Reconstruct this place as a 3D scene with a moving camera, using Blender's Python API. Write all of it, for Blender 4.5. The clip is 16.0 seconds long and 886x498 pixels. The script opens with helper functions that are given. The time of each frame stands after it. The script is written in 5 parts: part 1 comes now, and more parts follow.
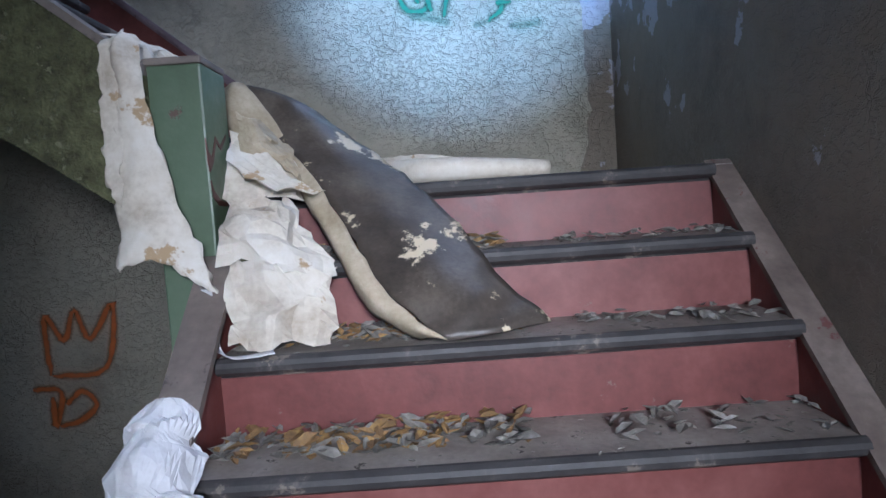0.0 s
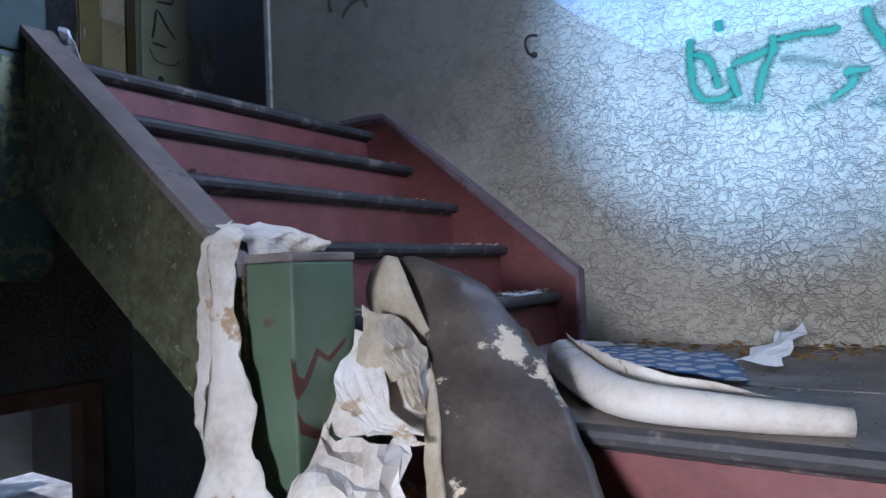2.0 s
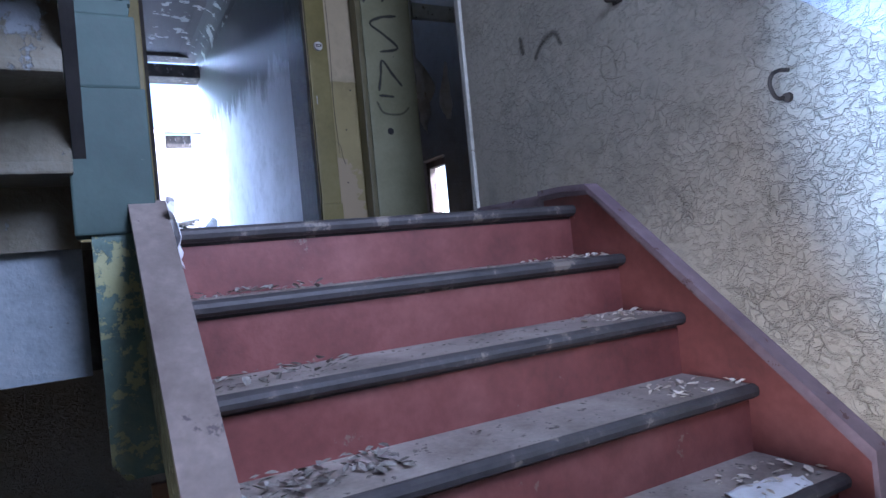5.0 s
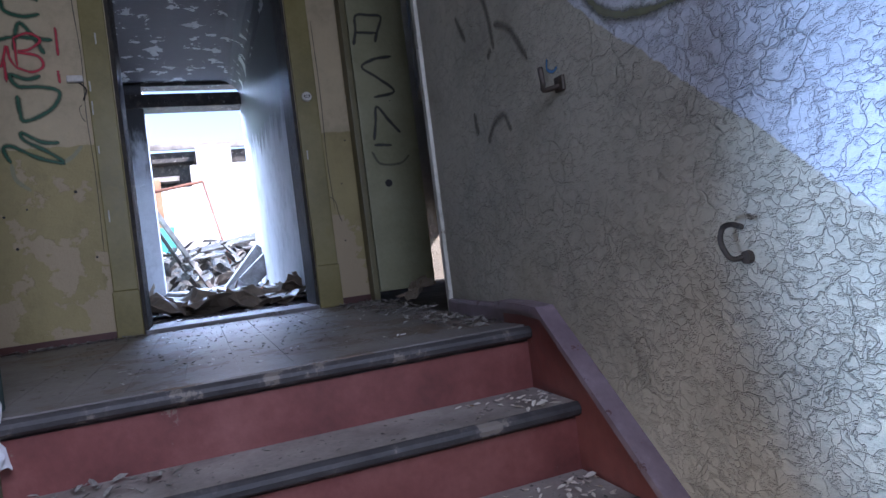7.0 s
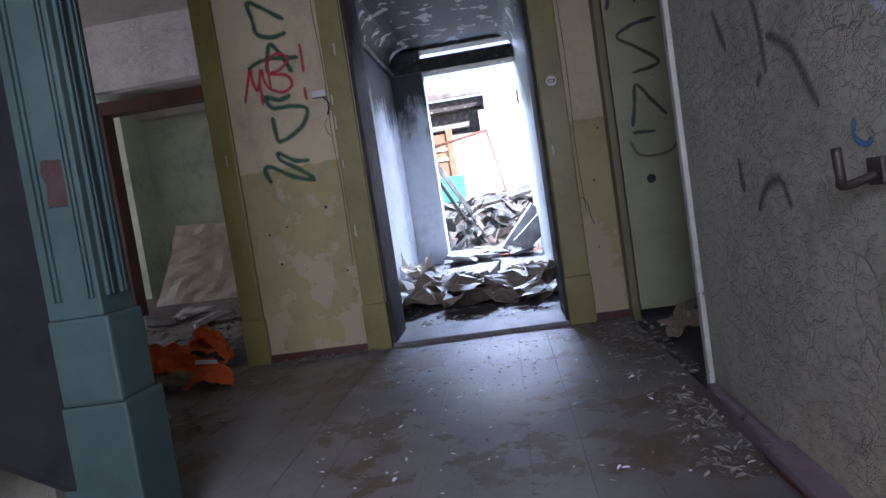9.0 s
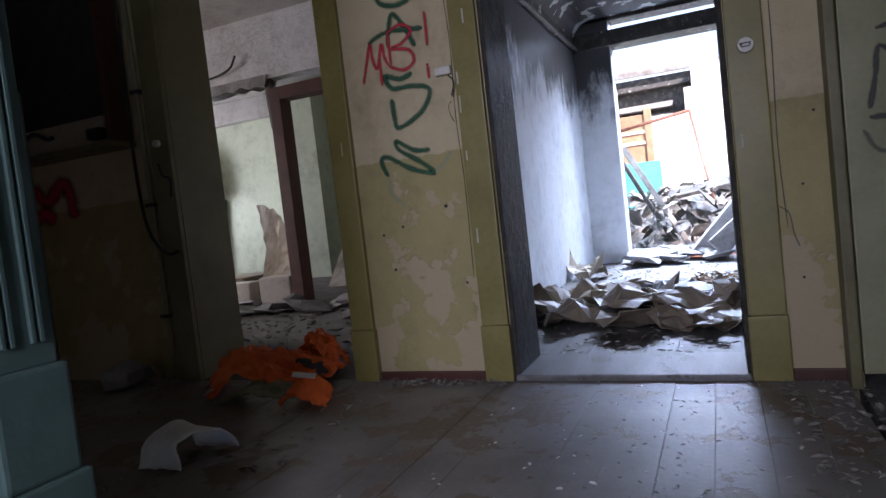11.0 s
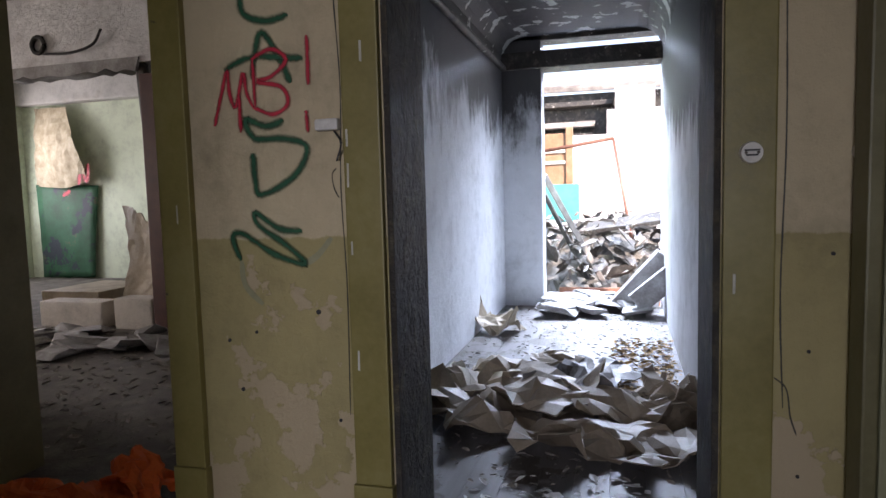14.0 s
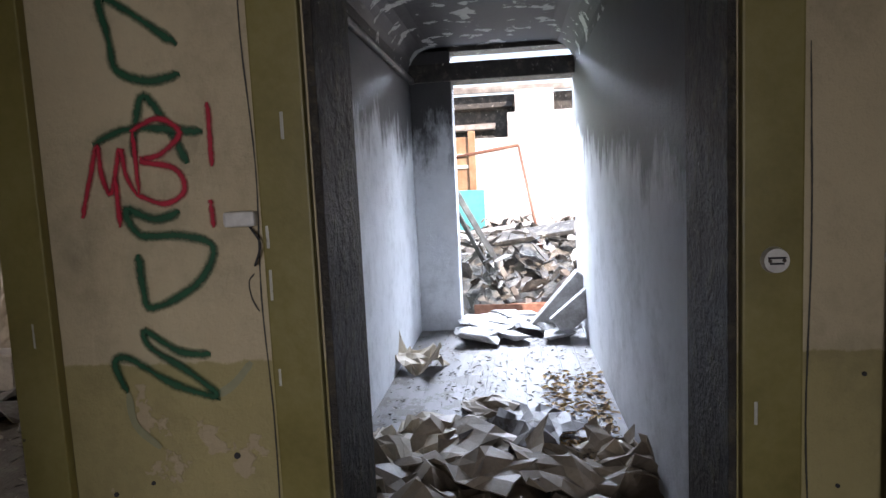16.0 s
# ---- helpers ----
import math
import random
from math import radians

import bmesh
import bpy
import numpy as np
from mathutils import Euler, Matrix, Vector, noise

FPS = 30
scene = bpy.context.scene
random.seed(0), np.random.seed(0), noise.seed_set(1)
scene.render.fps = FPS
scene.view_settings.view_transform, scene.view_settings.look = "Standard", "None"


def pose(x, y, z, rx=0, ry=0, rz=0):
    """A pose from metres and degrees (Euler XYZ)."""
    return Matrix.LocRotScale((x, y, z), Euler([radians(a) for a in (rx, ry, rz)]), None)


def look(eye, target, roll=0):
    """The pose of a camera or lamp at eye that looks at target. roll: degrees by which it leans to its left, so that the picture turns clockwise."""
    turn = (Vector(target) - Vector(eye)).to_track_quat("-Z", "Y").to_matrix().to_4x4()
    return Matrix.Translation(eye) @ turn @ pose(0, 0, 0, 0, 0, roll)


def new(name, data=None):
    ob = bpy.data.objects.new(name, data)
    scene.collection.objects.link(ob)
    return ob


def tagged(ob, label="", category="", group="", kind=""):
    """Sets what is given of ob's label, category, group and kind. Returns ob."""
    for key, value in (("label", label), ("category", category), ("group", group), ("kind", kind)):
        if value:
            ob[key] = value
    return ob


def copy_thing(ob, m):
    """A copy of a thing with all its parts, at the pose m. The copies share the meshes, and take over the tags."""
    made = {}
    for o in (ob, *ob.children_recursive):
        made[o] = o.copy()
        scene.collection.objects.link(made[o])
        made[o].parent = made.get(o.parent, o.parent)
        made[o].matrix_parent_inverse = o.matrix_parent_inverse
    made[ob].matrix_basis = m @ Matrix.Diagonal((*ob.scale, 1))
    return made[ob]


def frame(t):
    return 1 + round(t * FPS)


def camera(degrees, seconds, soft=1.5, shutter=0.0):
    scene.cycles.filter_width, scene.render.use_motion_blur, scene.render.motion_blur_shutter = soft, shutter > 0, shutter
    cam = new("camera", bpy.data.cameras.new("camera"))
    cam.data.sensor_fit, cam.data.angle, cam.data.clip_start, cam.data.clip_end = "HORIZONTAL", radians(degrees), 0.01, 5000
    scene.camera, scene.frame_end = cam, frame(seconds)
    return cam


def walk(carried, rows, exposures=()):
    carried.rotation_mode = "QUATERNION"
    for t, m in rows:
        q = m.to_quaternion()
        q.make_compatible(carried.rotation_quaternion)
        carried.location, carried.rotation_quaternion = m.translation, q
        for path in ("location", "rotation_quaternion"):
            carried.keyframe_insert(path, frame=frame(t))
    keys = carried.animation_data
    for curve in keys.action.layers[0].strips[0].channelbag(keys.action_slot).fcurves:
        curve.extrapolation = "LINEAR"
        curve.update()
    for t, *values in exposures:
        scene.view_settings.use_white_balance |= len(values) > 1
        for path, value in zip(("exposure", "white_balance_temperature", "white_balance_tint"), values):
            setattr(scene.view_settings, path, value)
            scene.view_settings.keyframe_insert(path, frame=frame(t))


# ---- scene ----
cam = camera(69.0, 16.0)
METRES, EYE, TILT, LEAN, TURN = 5.5, 1.38, 0.0, 0.0, 0.0
ROWS = [
    (0.0, 0.0, 0.0, 0.0, -0.29, -4.17, 3.93),
    (0.5, 0.0151, 0.028, 0.0087, 6.89, -1.95, 3.25),
    (1.0, 0.0305, 0.062, 0.0267, 14.38, -0.29, 2.28),
    (1.5, 0.0473, 0.0932, 0.044, 22.38, 1.17, 2.03),
    (2.0, 0.0642, 0.1271, 0.0603, 33.74, 2.0, 2.45),
    (2.5, 0.0678, 0.1529, 0.0791, 42.23, 1.77, 3.34),
    (3.0, 0.0631, 0.1791, 0.0962, 46.42, 2.15, 4.51),
    (3.5, 0.0573, 0.2013, 0.1109, 47.33, 0.5, 5.49),
    (4.0, 0.0588, 0.2233, 0.1234, 51.56, -0.02, 6.51),
    (4.5, 0.0582, 0.2366, 0.1402, 56.72, -0.02, 5.67),
    (5.0, 0.0517, 0.2565, 0.154, 61.3, 0.35, 5.44),
    (7.5, 0.0266, 0.4015, 0.2526, 75.21, -0.56, 8.61),
    (8.0, 0.0124, 0.425, 0.2818, 86.02, -0.1, 8.34),
    (8.5, -0.0121, 0.432, 0.2966, 91.54, -2.72, 8.16),
    (9.0, -0.0447, 0.4413, 0.3003, 95.41, -3.75, 8.6),
    (9.5, -0.0729, 0.4511, 0.2972, 98.4, -4.05, 7.44),
    (10.0, -0.1038, 0.4683, 0.2993, 106.97, -2.74, 6.79),
    (12.5, -0.2486, 0.4761, 0.341, 115.22, -3.51, 6.09),
    (13.0, -0.2717, 0.466, 0.3529, 113.26, -4.26, 3.14),
    (13.5, -0.2928, 0.4523, 0.3629, 109.7, -4.63, 1.78),
    (14.0, -0.3102, 0.4412, 0.3806, 105.51, -4.88, 1.54),
    (14.5, -0.3308, 0.4353, 0.3894, 103.77, -5.13, 2.6),
    (15.0, -0.3502, 0.4329, 0.4049, 99.88, -5.74, 2.99),
    (15.5, -0.3635, 0.4193, 0.4145, 99.33, -6.04, 2.86),
    (16.0, -0.3774, 0.4001, 0.4312, 96.11, -6.03, 2.78),
]
EXPOSE = [(0.0, 1.18, 4950, 14), (1.5, 1.28, 4950, 17), (3.0, 1.68, 5000, 22), (5.0, 2.14, 5150, 26), (7.5, 1.3, 5700, 24), (9.0, 1.55, 5900, 26), (12.5, 1.65, 6400, 25), (16.0, 1.3, 7000, 22)]
walk(cam, [(t, pose(0, 0, EYE, TILT, LEAN, TURN) @ pose(METRES * x, METRES * y, METRES * z, 90 + pitch, roll, yaw)) for t, x, y, z, yaw, pitch, roll in ROWS], EXPOSE)

# ---- world, sun, window light and added fill lamps ----
world = bpy.data.worlds.new("sky")
scene.world = world
world.use_nodes = True
wn, wl = world.node_tree.nodes, world.node_tree.links
sky = wn.new("ShaderNodeTexSky")
sky.sky_type = "NISHITA"
sky.sun_disc = False
sky.sun_elevation, sky.sun_rotation = radians(39), radians(45)
wl.new(sky.outputs[0], wn["Background"].inputs[0])
wn["Background"].inputs[1].default_value = 0.15


def lamp(name, kind, m, energy, color, **props):
    data = bpy.data.lights.new(name, kind)
    data.energy, data.color = energy, color
    ob = new(name, data)
    ob.matrix_world = m
    if kind == "AREA":
        data.shape, data.size, data.size_y = "RECTANGLE", props["w"], props["h"]
        data.spread = radians(props.get("spread", 180))
    if kind == "SUN":
        data.angle = props["angle"]
    if kind == "SPOT":
        data.spot_size, data.spot_blend, data.shadow_soft_size = radians(props["cone"]), props["blend"], props["soft"]
    return ob


lamp("sun", "SUN", look((14, 14, 16), (0, 0, 0)), 5.0, (1.0, 0.95, 0.88), angle=radians(0.6))
# Stair window is assumed, never in view; its lamp fills stairwell and hall.
lamp("assumed_stair_window_light", "AREA", look((0.78, 2.2, 3.75), (-3.3, 0.7, 2.2)), 10, (0.80, 0.88, 1.0), w=0.85, h=1.2, spread=120)
# Next two lamps are added: fixed stand-ins for a carried torch.
lamp("torch_stand_in_spot", "SPOT", look((0.3, -1.75, 1.42), (0.14, 2.96, 2.52)), 820, (0.48, 0.72, 1.0), cone=22, blend=0.8, soft=0.05)
lamp("torch_stand_in_glow", "AREA", look((0.4, -1.9, 1.9), (0.0, 1.6, 1.15)), 4.6, (1.0, 0.92, 0.80), w=0.5, h=0.5, spread=46)
lamp("burnt_doorway_skylight", "AREA", look((-9.7, 2.1, 5.95), (-6.0, 2.0, 2.4)), 620, (0.62, 0.79, 1.0), w=2.0, h=1.6)
# Fill lamp added to brighten the jacket and side room floor.
lamp("side_room_fill_light", "AREA", look((-5.0, -6.3, 4.0), (-3.6, 0.4, 2.4)), 24, (1.0, 0.97, 0.9), w=1.1, h=1.5, spread=110)
lamp("room_window_light", "AREA", look((-8.2, -6.35, 4.0), (-8.2, 0, 3.3)), 24, (0.95, 0.98, 1.0), w=2.0, h=1.5)

# ---- materials ----
def graph(name):
    m = bpy.data.materials.new(name)
    m.use_nodes = True
    nt = m.node_tree
    b = nt.nodes["Principled BSDF"]
    return m, nt, b


def node(nt, kind, **kw):
    n = nt.nodes.new("ShaderNode" + kind)
    for k, v in kw.items():
        n.inputs[k].default_value = v
    return n


def ramp(nt, fac, stops):
    r = nt.nodes.new("ShaderNodeValToRGB")
    e = r.color_ramp.elements
    while len(e) < len(stops):
        e.new(0.5)
    for el, (p, c) in zip(e, stops):
        el.position, el.color = p, (*c, 1) if len(c) == 3 else c
    nt.links.new(fac, r.inputs[0])
    return r.outputs[0]


def mixc(nt, fac, a, b, mode="MIX"):
    m = nt.nodes.new("ShaderNodeMix")
    m.data_type, m.blend_type = "RGBA", mode
    for sock, v in ((m.inputs[0], fac), (m.inputs[6], a), (m.inputs[7], b)):
        if isinstance(v, (int, float)):
            sock.default_value = v
        elif isinstance(v, tuple):
            sock.default_value = (*v, 1)
        else:
            nt.links.new(v, sock)
    return m.outputs[2]


def maths(nt, op, a, b=0.0):
    m = nt.nodes.new("ShaderNodeMath")
    m.operation = op
    for sock, v in zip(m.inputs, (a, b)):
        if isinstance(v, (int, float)):
            sock.default_value = v
        else:
            nt.links.new(v, sock)
    return m.outputs[0]


def noise_of(nt, co, scale, detail=6, rough=0.6, stretch=None):
    if stretch:
        mp = nt.nodes.new("ShaderNodeMapping")
        mp.inputs["Scale"].default_value = stretch
        nt.links.new(co, mp.inputs[0])
        co = mp.outputs[0]
    n = node(nt, "TexNoise", Scale=scale, Detail=detail, Roughness=rough)
    nt.links.new(co, n.inputs["Vector"])
    return n.outputs["Fac"]


def wpos(nt):
    return nt.nodes.new("ShaderNodeNewGeometry").outputs["Position"]


def bump(nt, b, height, strength=0.4, dist=0.01):
    n = node(nt, "Bump", Strength=strength, Distance=dist)
    nt.links.new(height, n.inputs["Height"])
    nt.links.new(n.outputs[0], b.inputs["Normal"])


def surface(name, stops, scale=6, fine=60, rough=0.7, relief=0.35, dist=0.006, stretch=None, wear=None, wear_scale=9, wear_at=0.6, vary=0.0, metal=0.0, stretch_fine=None):
    """A worn surface: broad patches, fine grain and, if asked for, a second colour where it is worn."""
    m, nt, b = graph(name)
    co = wpos(nt)
    big = noise_of(nt, co, scale, 5, 0.62, stretch)
    small = noise_of(nt, co, fine, 4, 0.6, stretch_fine or stretch)
    col = ramp(nt, maths(nt, "ADD", maths(nt, "MULTIPLY", big, 0.75), maths(nt, "MULTIPLY", small, 0.25)), stops)
    hgt = maths(nt, "ADD", maths(nt, "MULTIPLY", small, 0.5), big)
    if wear:
        w = noise_of(nt, co, wear_scale, 8, 0.68)
        mask = ramp(nt, w, [(wear_at, (0, 0, 0)), (wear_at + 0.025, (1, 1, 1))])
        col = mixc(nt, mask, col, wear)
        hgt = maths(nt, "SUBTRACT", hgt, maths(nt, "MULTIPLY", mask, 0.6))
    if vary:
        rnd = nt.nodes.new("ShaderNodeObjectInfo").outputs["Random"]
        v = maths(nt, "ADD", maths(nt, "MULTIPLY", rnd, vary), 1 - vary / 2)
        col = mixc(nt, 1.0, col, ramp(nt, v, [(0, (0, 0, 0)), (1, (1, 1, 1))]), "MULTIPLY")
    nt.links.new(col, b.inputs["Base Color"])
    nt.links.new(ramp(nt, small, [(0.2, (rough - 0.12,) * 3), (0.8, (min(1, rough + 0.12),) * 3)]), b.inputs["Roughness"])
    b.inputs["Metallic"].default_value = metal
    bump(nt, b, hgt, relief, dist)
    return m


def plaster(name, low, high, line=None, slope=None, crack=True, patch=None, soot=None, crack_scale=31, relief=0.6, flake=0.14):
    """Old wall paint: a dado colour under a paler upper coat, cracked and flaking, bare patches, soot in streaks."""
    m, nt, b = graph(name)
    co = wpos(nt)
    sep = nt.nodes.new("ShaderNodeSeparateXYZ")
    nt.links.new(co, sep.inputs[0])
    x, z = sep.outputs[0], sep.outputs[2]
    big = noise_of(nt, co, 2.3, 6, 0.65)
    mid = noise_of(nt, co, 11, 7, 0.7)
    fine = noise_of(nt, co, 75, 3, 0.6)
    tone = maths(nt, "ADD", maths(nt, "MULTIPLY", big, 0.6), maths(nt, "MULTIPLY", mid, 0.4))

    def coat(c):
        d = tuple(v * 0.62 for v in c)
        return ramp(nt, tone, [(0.3, d), (0.5, c), (0.72, tuple(min(1, v * 1.15) for v in c))])
    col = coat(low)
    if line is not None:
        edge = line
        if slope:
            edge = maths(nt, "MAXIMUM", line, maths(nt, "ADD", maths(nt, "MULTIPLY", x, -slope[0]), slope[1]))
        d = maths(nt, "SUBTRACT", z, edge)
        d = maths(nt, "ADD", d, maths(nt, "MULTIPLY", maths(nt, "SUBTRACT", mid, 0.5), 0.05))
        col = mixc(nt, ramp(nt, maths(nt, "ADD", maths(nt, "MULTIPLY", d, 20), 0.5), [(0.45, (0, 0, 0)), (0.55, (1, 1, 1))]), col, coat(high))
    h = maths(nt, "ADD", maths(nt, "MULTIPLY", mid, 0.9), maths(nt, "MULTIPLY", fine, 0.25))
    if patch:
        lim = maths(nt, "ADD", maths(nt, "MULTIPLY", maths(nt, "SUBTRACT", z, patch[2]), patch[3]), patch[1])
        pm = maths(nt, "SUBTRACT", noise_of(nt, co, patch[4], 8, 0.6), lim)
        pm = ramp(nt, maths(nt, "ADD", maths(nt, "MULTIPLY", pm, 30), 0.5), [(0.45, (0, 0, 0)), (0.6, (1, 1, 1))])
        col = mixc(nt, pm, col, patch[0])
        h = maths(nt, "SUBTRACT", h, maths(nt, "MULTIPLY", pm, 0.5))
    if crack:
        warp = node(nt, "TexNoise", Scale=12.0, Detail=4.0)
        nt.links.new(co, warp.inputs["Vector"])
        vm = nt.nodes.new("ShaderNodeVectorMath")
        vm.operation = "MULTIPLY_ADD"
        nt.links.new(warp.outputs["Color"], vm.inputs[0])
        vm.inputs[1].default_value = (0.13, 0.13, 0.13)
        nt.links.new(co, vm.inputs[2])
        v = node(nt, "TexVoronoi", Scale=crack_scale)
        v.feature = "DISTANCE_TO_EDGE"
        nt.links.new(vm.outputs[0], v.inputs["Vector"])
        ck = ramp(nt, v.outputs["Distance"], [(0.0, (1, 1, 1)), (0.045, (0, 0, 0))])
        some = ramp(nt, noise_of(nt, co, 3.1, 4), [(0.42, (0.15, 0.15, 0.15)), (0.6, (1, 1, 1))])
        ck = maths(nt, "MULTIPLY", ck, some)
        col = mixc(nt, maths(nt, "MULTIPLY", ck, flake), col, (0.60, 0.57, 0.5))
        h = maths(nt, "ADD", h, maths(nt, "MULTIPLY", ck, 1.0))
        v2 = node(nt, "TexVoronoi", Scale=crack_scale * 0.43)
        v2.feature = "DISTANCE_TO_EDGE"
        nt.links.new(vm.outputs[0], v2.inputs["Vector"])
        ck2 = ramp(nt, v2.outputs["Distance"], [(0.0, (1, 1, 1)), (0.022, (0.25, 0.25, 0.25)), (0.06, (0, 0, 0))])
        some2 = ramp(nt, noise_of(nt, co, 4.3, 3), [(0.47, (0, 0, 0)), (0.56, (1, 1, 1))])
        ck2 = maths(nt, "MULTIPLY", ck2, some2)
        col = mixc(nt, maths(nt, "MULTIPLY", ck2, 0.22), col, (0.13, 0.11, 0.085))
        h = maths(nt, "SUBTRACT", h, maths(nt, "MULTIPLY", ck2, 0.8))
        curl = ramp(nt, noise_of(nt, co, 26, 5, 0.62, (1.0, 1.0, 1.9)), [(0.52, (0, 0, 0)), (0.62, (1, 1, 1))])
        h = maths(nt, "ADD", h, maths(nt, "MULTIPLY", curl, 0.55))
        stain = ramp(nt, noise_of(nt, co, 1.7, 7, 0.7), [(0.55, (0, 0, 0)), (0.72, (0.5, 0.5, 0.5))])
        col = mixc(nt, stain, col, (0.24, 0.18, 0.11))
    if soot:
        streak = noise_of(nt, co, 5, 7, 0.7, (0.8, 0.8, 0.3))
        s = maths(nt, "ADD", maths(nt, "MULTIPLY", maths(nt, "SUBTRACT", maths(nt, "SUBTRACT", z, maths(nt, "MULTIPLY", maths(nt, "ADD", x, 3.9), -soot[2])), soot[0]), soot[1]), maths(nt, "MULTIPLY", maths(nt, "SUBTRACT", streak, 0.5), 2.6))
        s = ramp(nt, s, [(0.25, (0, 0, 0)), (0.75, (0.93, 0.93, 0.93))])
        col = mixc(nt, s, col, (0.022, 0.02, 0.019))
    nt.links.new(col, b.inputs["Base Color"])
    b.inputs["Roughness"].default_value = 0.62
    bump(nt, b, h, relief, 0.014)
    return m


WALL_N = plaster("cracked_wall_paint", (0.44, 0.405, 0.31), (0.56, 0.58, 0.62), 2.44, (0.82, 2.225), True, relief=0.8, flake=0.25)
WALL_E = plaster("peeled_wall_paint", (0.235, 0.195, 0.145), (0.5, 0.5, 0.5), None, None, True, ((0.45, 0.42, 0.44), 0.5, 2.1, -0.25, 4.5))
WALL_W = plaster("hall_wall_paint", (0.36, 0.295, 0.125), (0.52, 0.425, 0.26), 3.35, None, False, ((0.44, 0.345, 0.205), 0.552, 2.85, 0.16, 3.4))
WALL_DIM = plaster("lower_hall_paint", (0.30, 0.26, 0.20), (0.5, 0.5, 0.45), None, None, True)
CORR = plaster("sooty_corridor_paint", (0.66, 0.68, 0.70), (0.6, 0.6, 0.6), None, None, False, None, (3.75, 1.5, 0.0))
CORR_DARK = plaster("burnt_corridor_paint", (0.55, 0.56, 0.58), (0.6, 0.6, 0.6), None, None, False, None, (3.42, 2.6, 0.11))
CEIL_BURNT = plaster("burnt_ceiling", (0.42, 0.41, 0.39), (0.5, 0.5, 0.5), None, None, False, ((0.022, 0.02, 0.019), 0.42, 2.0, 0.0, 5.5))
CEIL = plaster("old_ceiling", (0.52, 0.5, 0.47), (0.5, 0.5, 0.5), None, None, True)
ROOM = plaster("pale_green_paint", (0.60, 0.66, 0.50), (0.62, 0.72, 0.66), None, None, False)
ROOM_GREY = plaster("room_grey_plaster", (0.50, 0.46, 0.40), (0.8, 0.8, 0.8), 4.1, None, True)
WHITE_OUT = plaster("bright_rendered_wall", (0.82, 0.82, 0.80), (0.8, 0.8, 0.8), None, None, True)
RED_PAINT = surface("oxblood_stair_paint", [(0.3, (0.10, 0.03, 0.026)), (0.5, (0.18, 0.056, 0.047)), (0.7, (0.25, 0.095, 0.08))], 4, 40, 0.5, 0.3, wear=(0.20, 0.13, 0.10), wear_scale=11, wear_at=0.655)
TREAD = surface("worn_tread_paint", [(0.3, (0.13, 0.108, 0.09)), (0.5, (0.29, 0.25, 0.215)), (0.7, (0.45, 0.40, 0.35))], 5, 70, 0.66, 0.5, wear=(0.07, 0.056, 0.045), wear_scale=20, wear_at=0.62)
NOSE = surface("dark_nosing_paint", [(0.35, (0.03, 0.027, 0.027)), (0.55, (0.055, 0.05, 0.048)), (0.75, (0.2, 0.17, 0.15))], 9, 60, 0.6, 0.4, wear=(0.19, 0.16, 0.13), wear_scale=9, wear_at=0.6)
LILAC = surface("mauve_moulding_paint", [(0.3, (0.12, 0.085, 0.095)), (0.55, (0.20, 0.15, 0.165)), (0.75, (0.29, 0.24, 0.255))], 8, 60, 0.5, 0.4, wear=(0.10, 0.045, 0.04), wear_scale=18, wear_at=0.6)
CAP = surface("bare_cap_wood", [(0.3, (0.10, 0.08, 0.065)), (0.5, (0.185, 0.152, 0.13)), (0.7, (0.29, 0.245, 0.21))], 5, 45, 0.6, 0.35, wear=(0.085, 0.068, 0.062), wear_scale=7, wear_at=0.58)
MOSS = surface("flaking_olive_paint", [(0.3, (0.045, 0.042, 0.02)), (0.5, (0.12, 0.12, 0.055)), (0.7, (0.20, 0.20, 0.095))], 24, 70, 0.85, 1.0, 0.03, wear=(0.27, 0.265, 0.15), wear_scale=34, wear_at=0.6)
GREEN_POST = surface("green_newel_paint", [(0.3, (0.075, 0.105, 0.06)), (0.5, (0.10, 0.142, 0.085)), (0.75, (0.14, 0.185, 0.12))], 4, 50, 0.45, 0.2, wear=(0.12, 0.075, 0.055), wear_scale=6, wear_at=0.655)
TEAL = surface("blue_green_post_paint", [(0.3, (0.022, 0.042, 0.036)), (0.5, (0.035, 0.064, 0.054)), (0.75, (0.058, 0.095, 0.08))], 4, 50, 0.68, 0.25, wear=(0.12, 0.14, 0.10), wear_scale=10, wear_at=0.69)
TEAL_WORN = surface("worn_blue_green_paint", [(0.3, (0.06, 0.10, 0.085)), (0.5, (0.10, 0.16, 0.13)), (0.75, (0.20, 0.23, 0.14))], 8, 50, 0.5, 0.6, wear=(0.30, 0.31, 0.15), wear_scale=14, wear_at=0.52)
OLIVE = surface("mustard_frame_paint", [(0.3, (0.155, 0.125, 0.03)), (0.5, (0.22, 0.18, 0.05)), (0.75, (0.29, 0.245, 0.09))], 3, 50, 0.45, 0.25, wear=(0.08, 0.06, 0.03), wear_scale=16, wear_at=0.71)
OLIVE_DARK = surface("dull_olive_paint", [(0.3, (0.10, 0.09, 0.035)), (0.5, (0.155, 0.135, 0.06)), (0.75, (0.22, 0.20, 0.10))], 3, 50, 0.5, 0.25, wear=(0.08, 0.06, 0.03), wear_scale=12, wear_at=0.7)
PANEL = surface("green_panel_paint", [(0.3, (0.20, 0.20, 0.10)), (0.5, (0.28, 0.27, 0.15)), (0.75, (0.35, 0.34, 0.21))], 3, 50, 0.5, 0.2, wear=(0.12, 0.1, 0.06), wear_scale=12, wear_at=0.7)
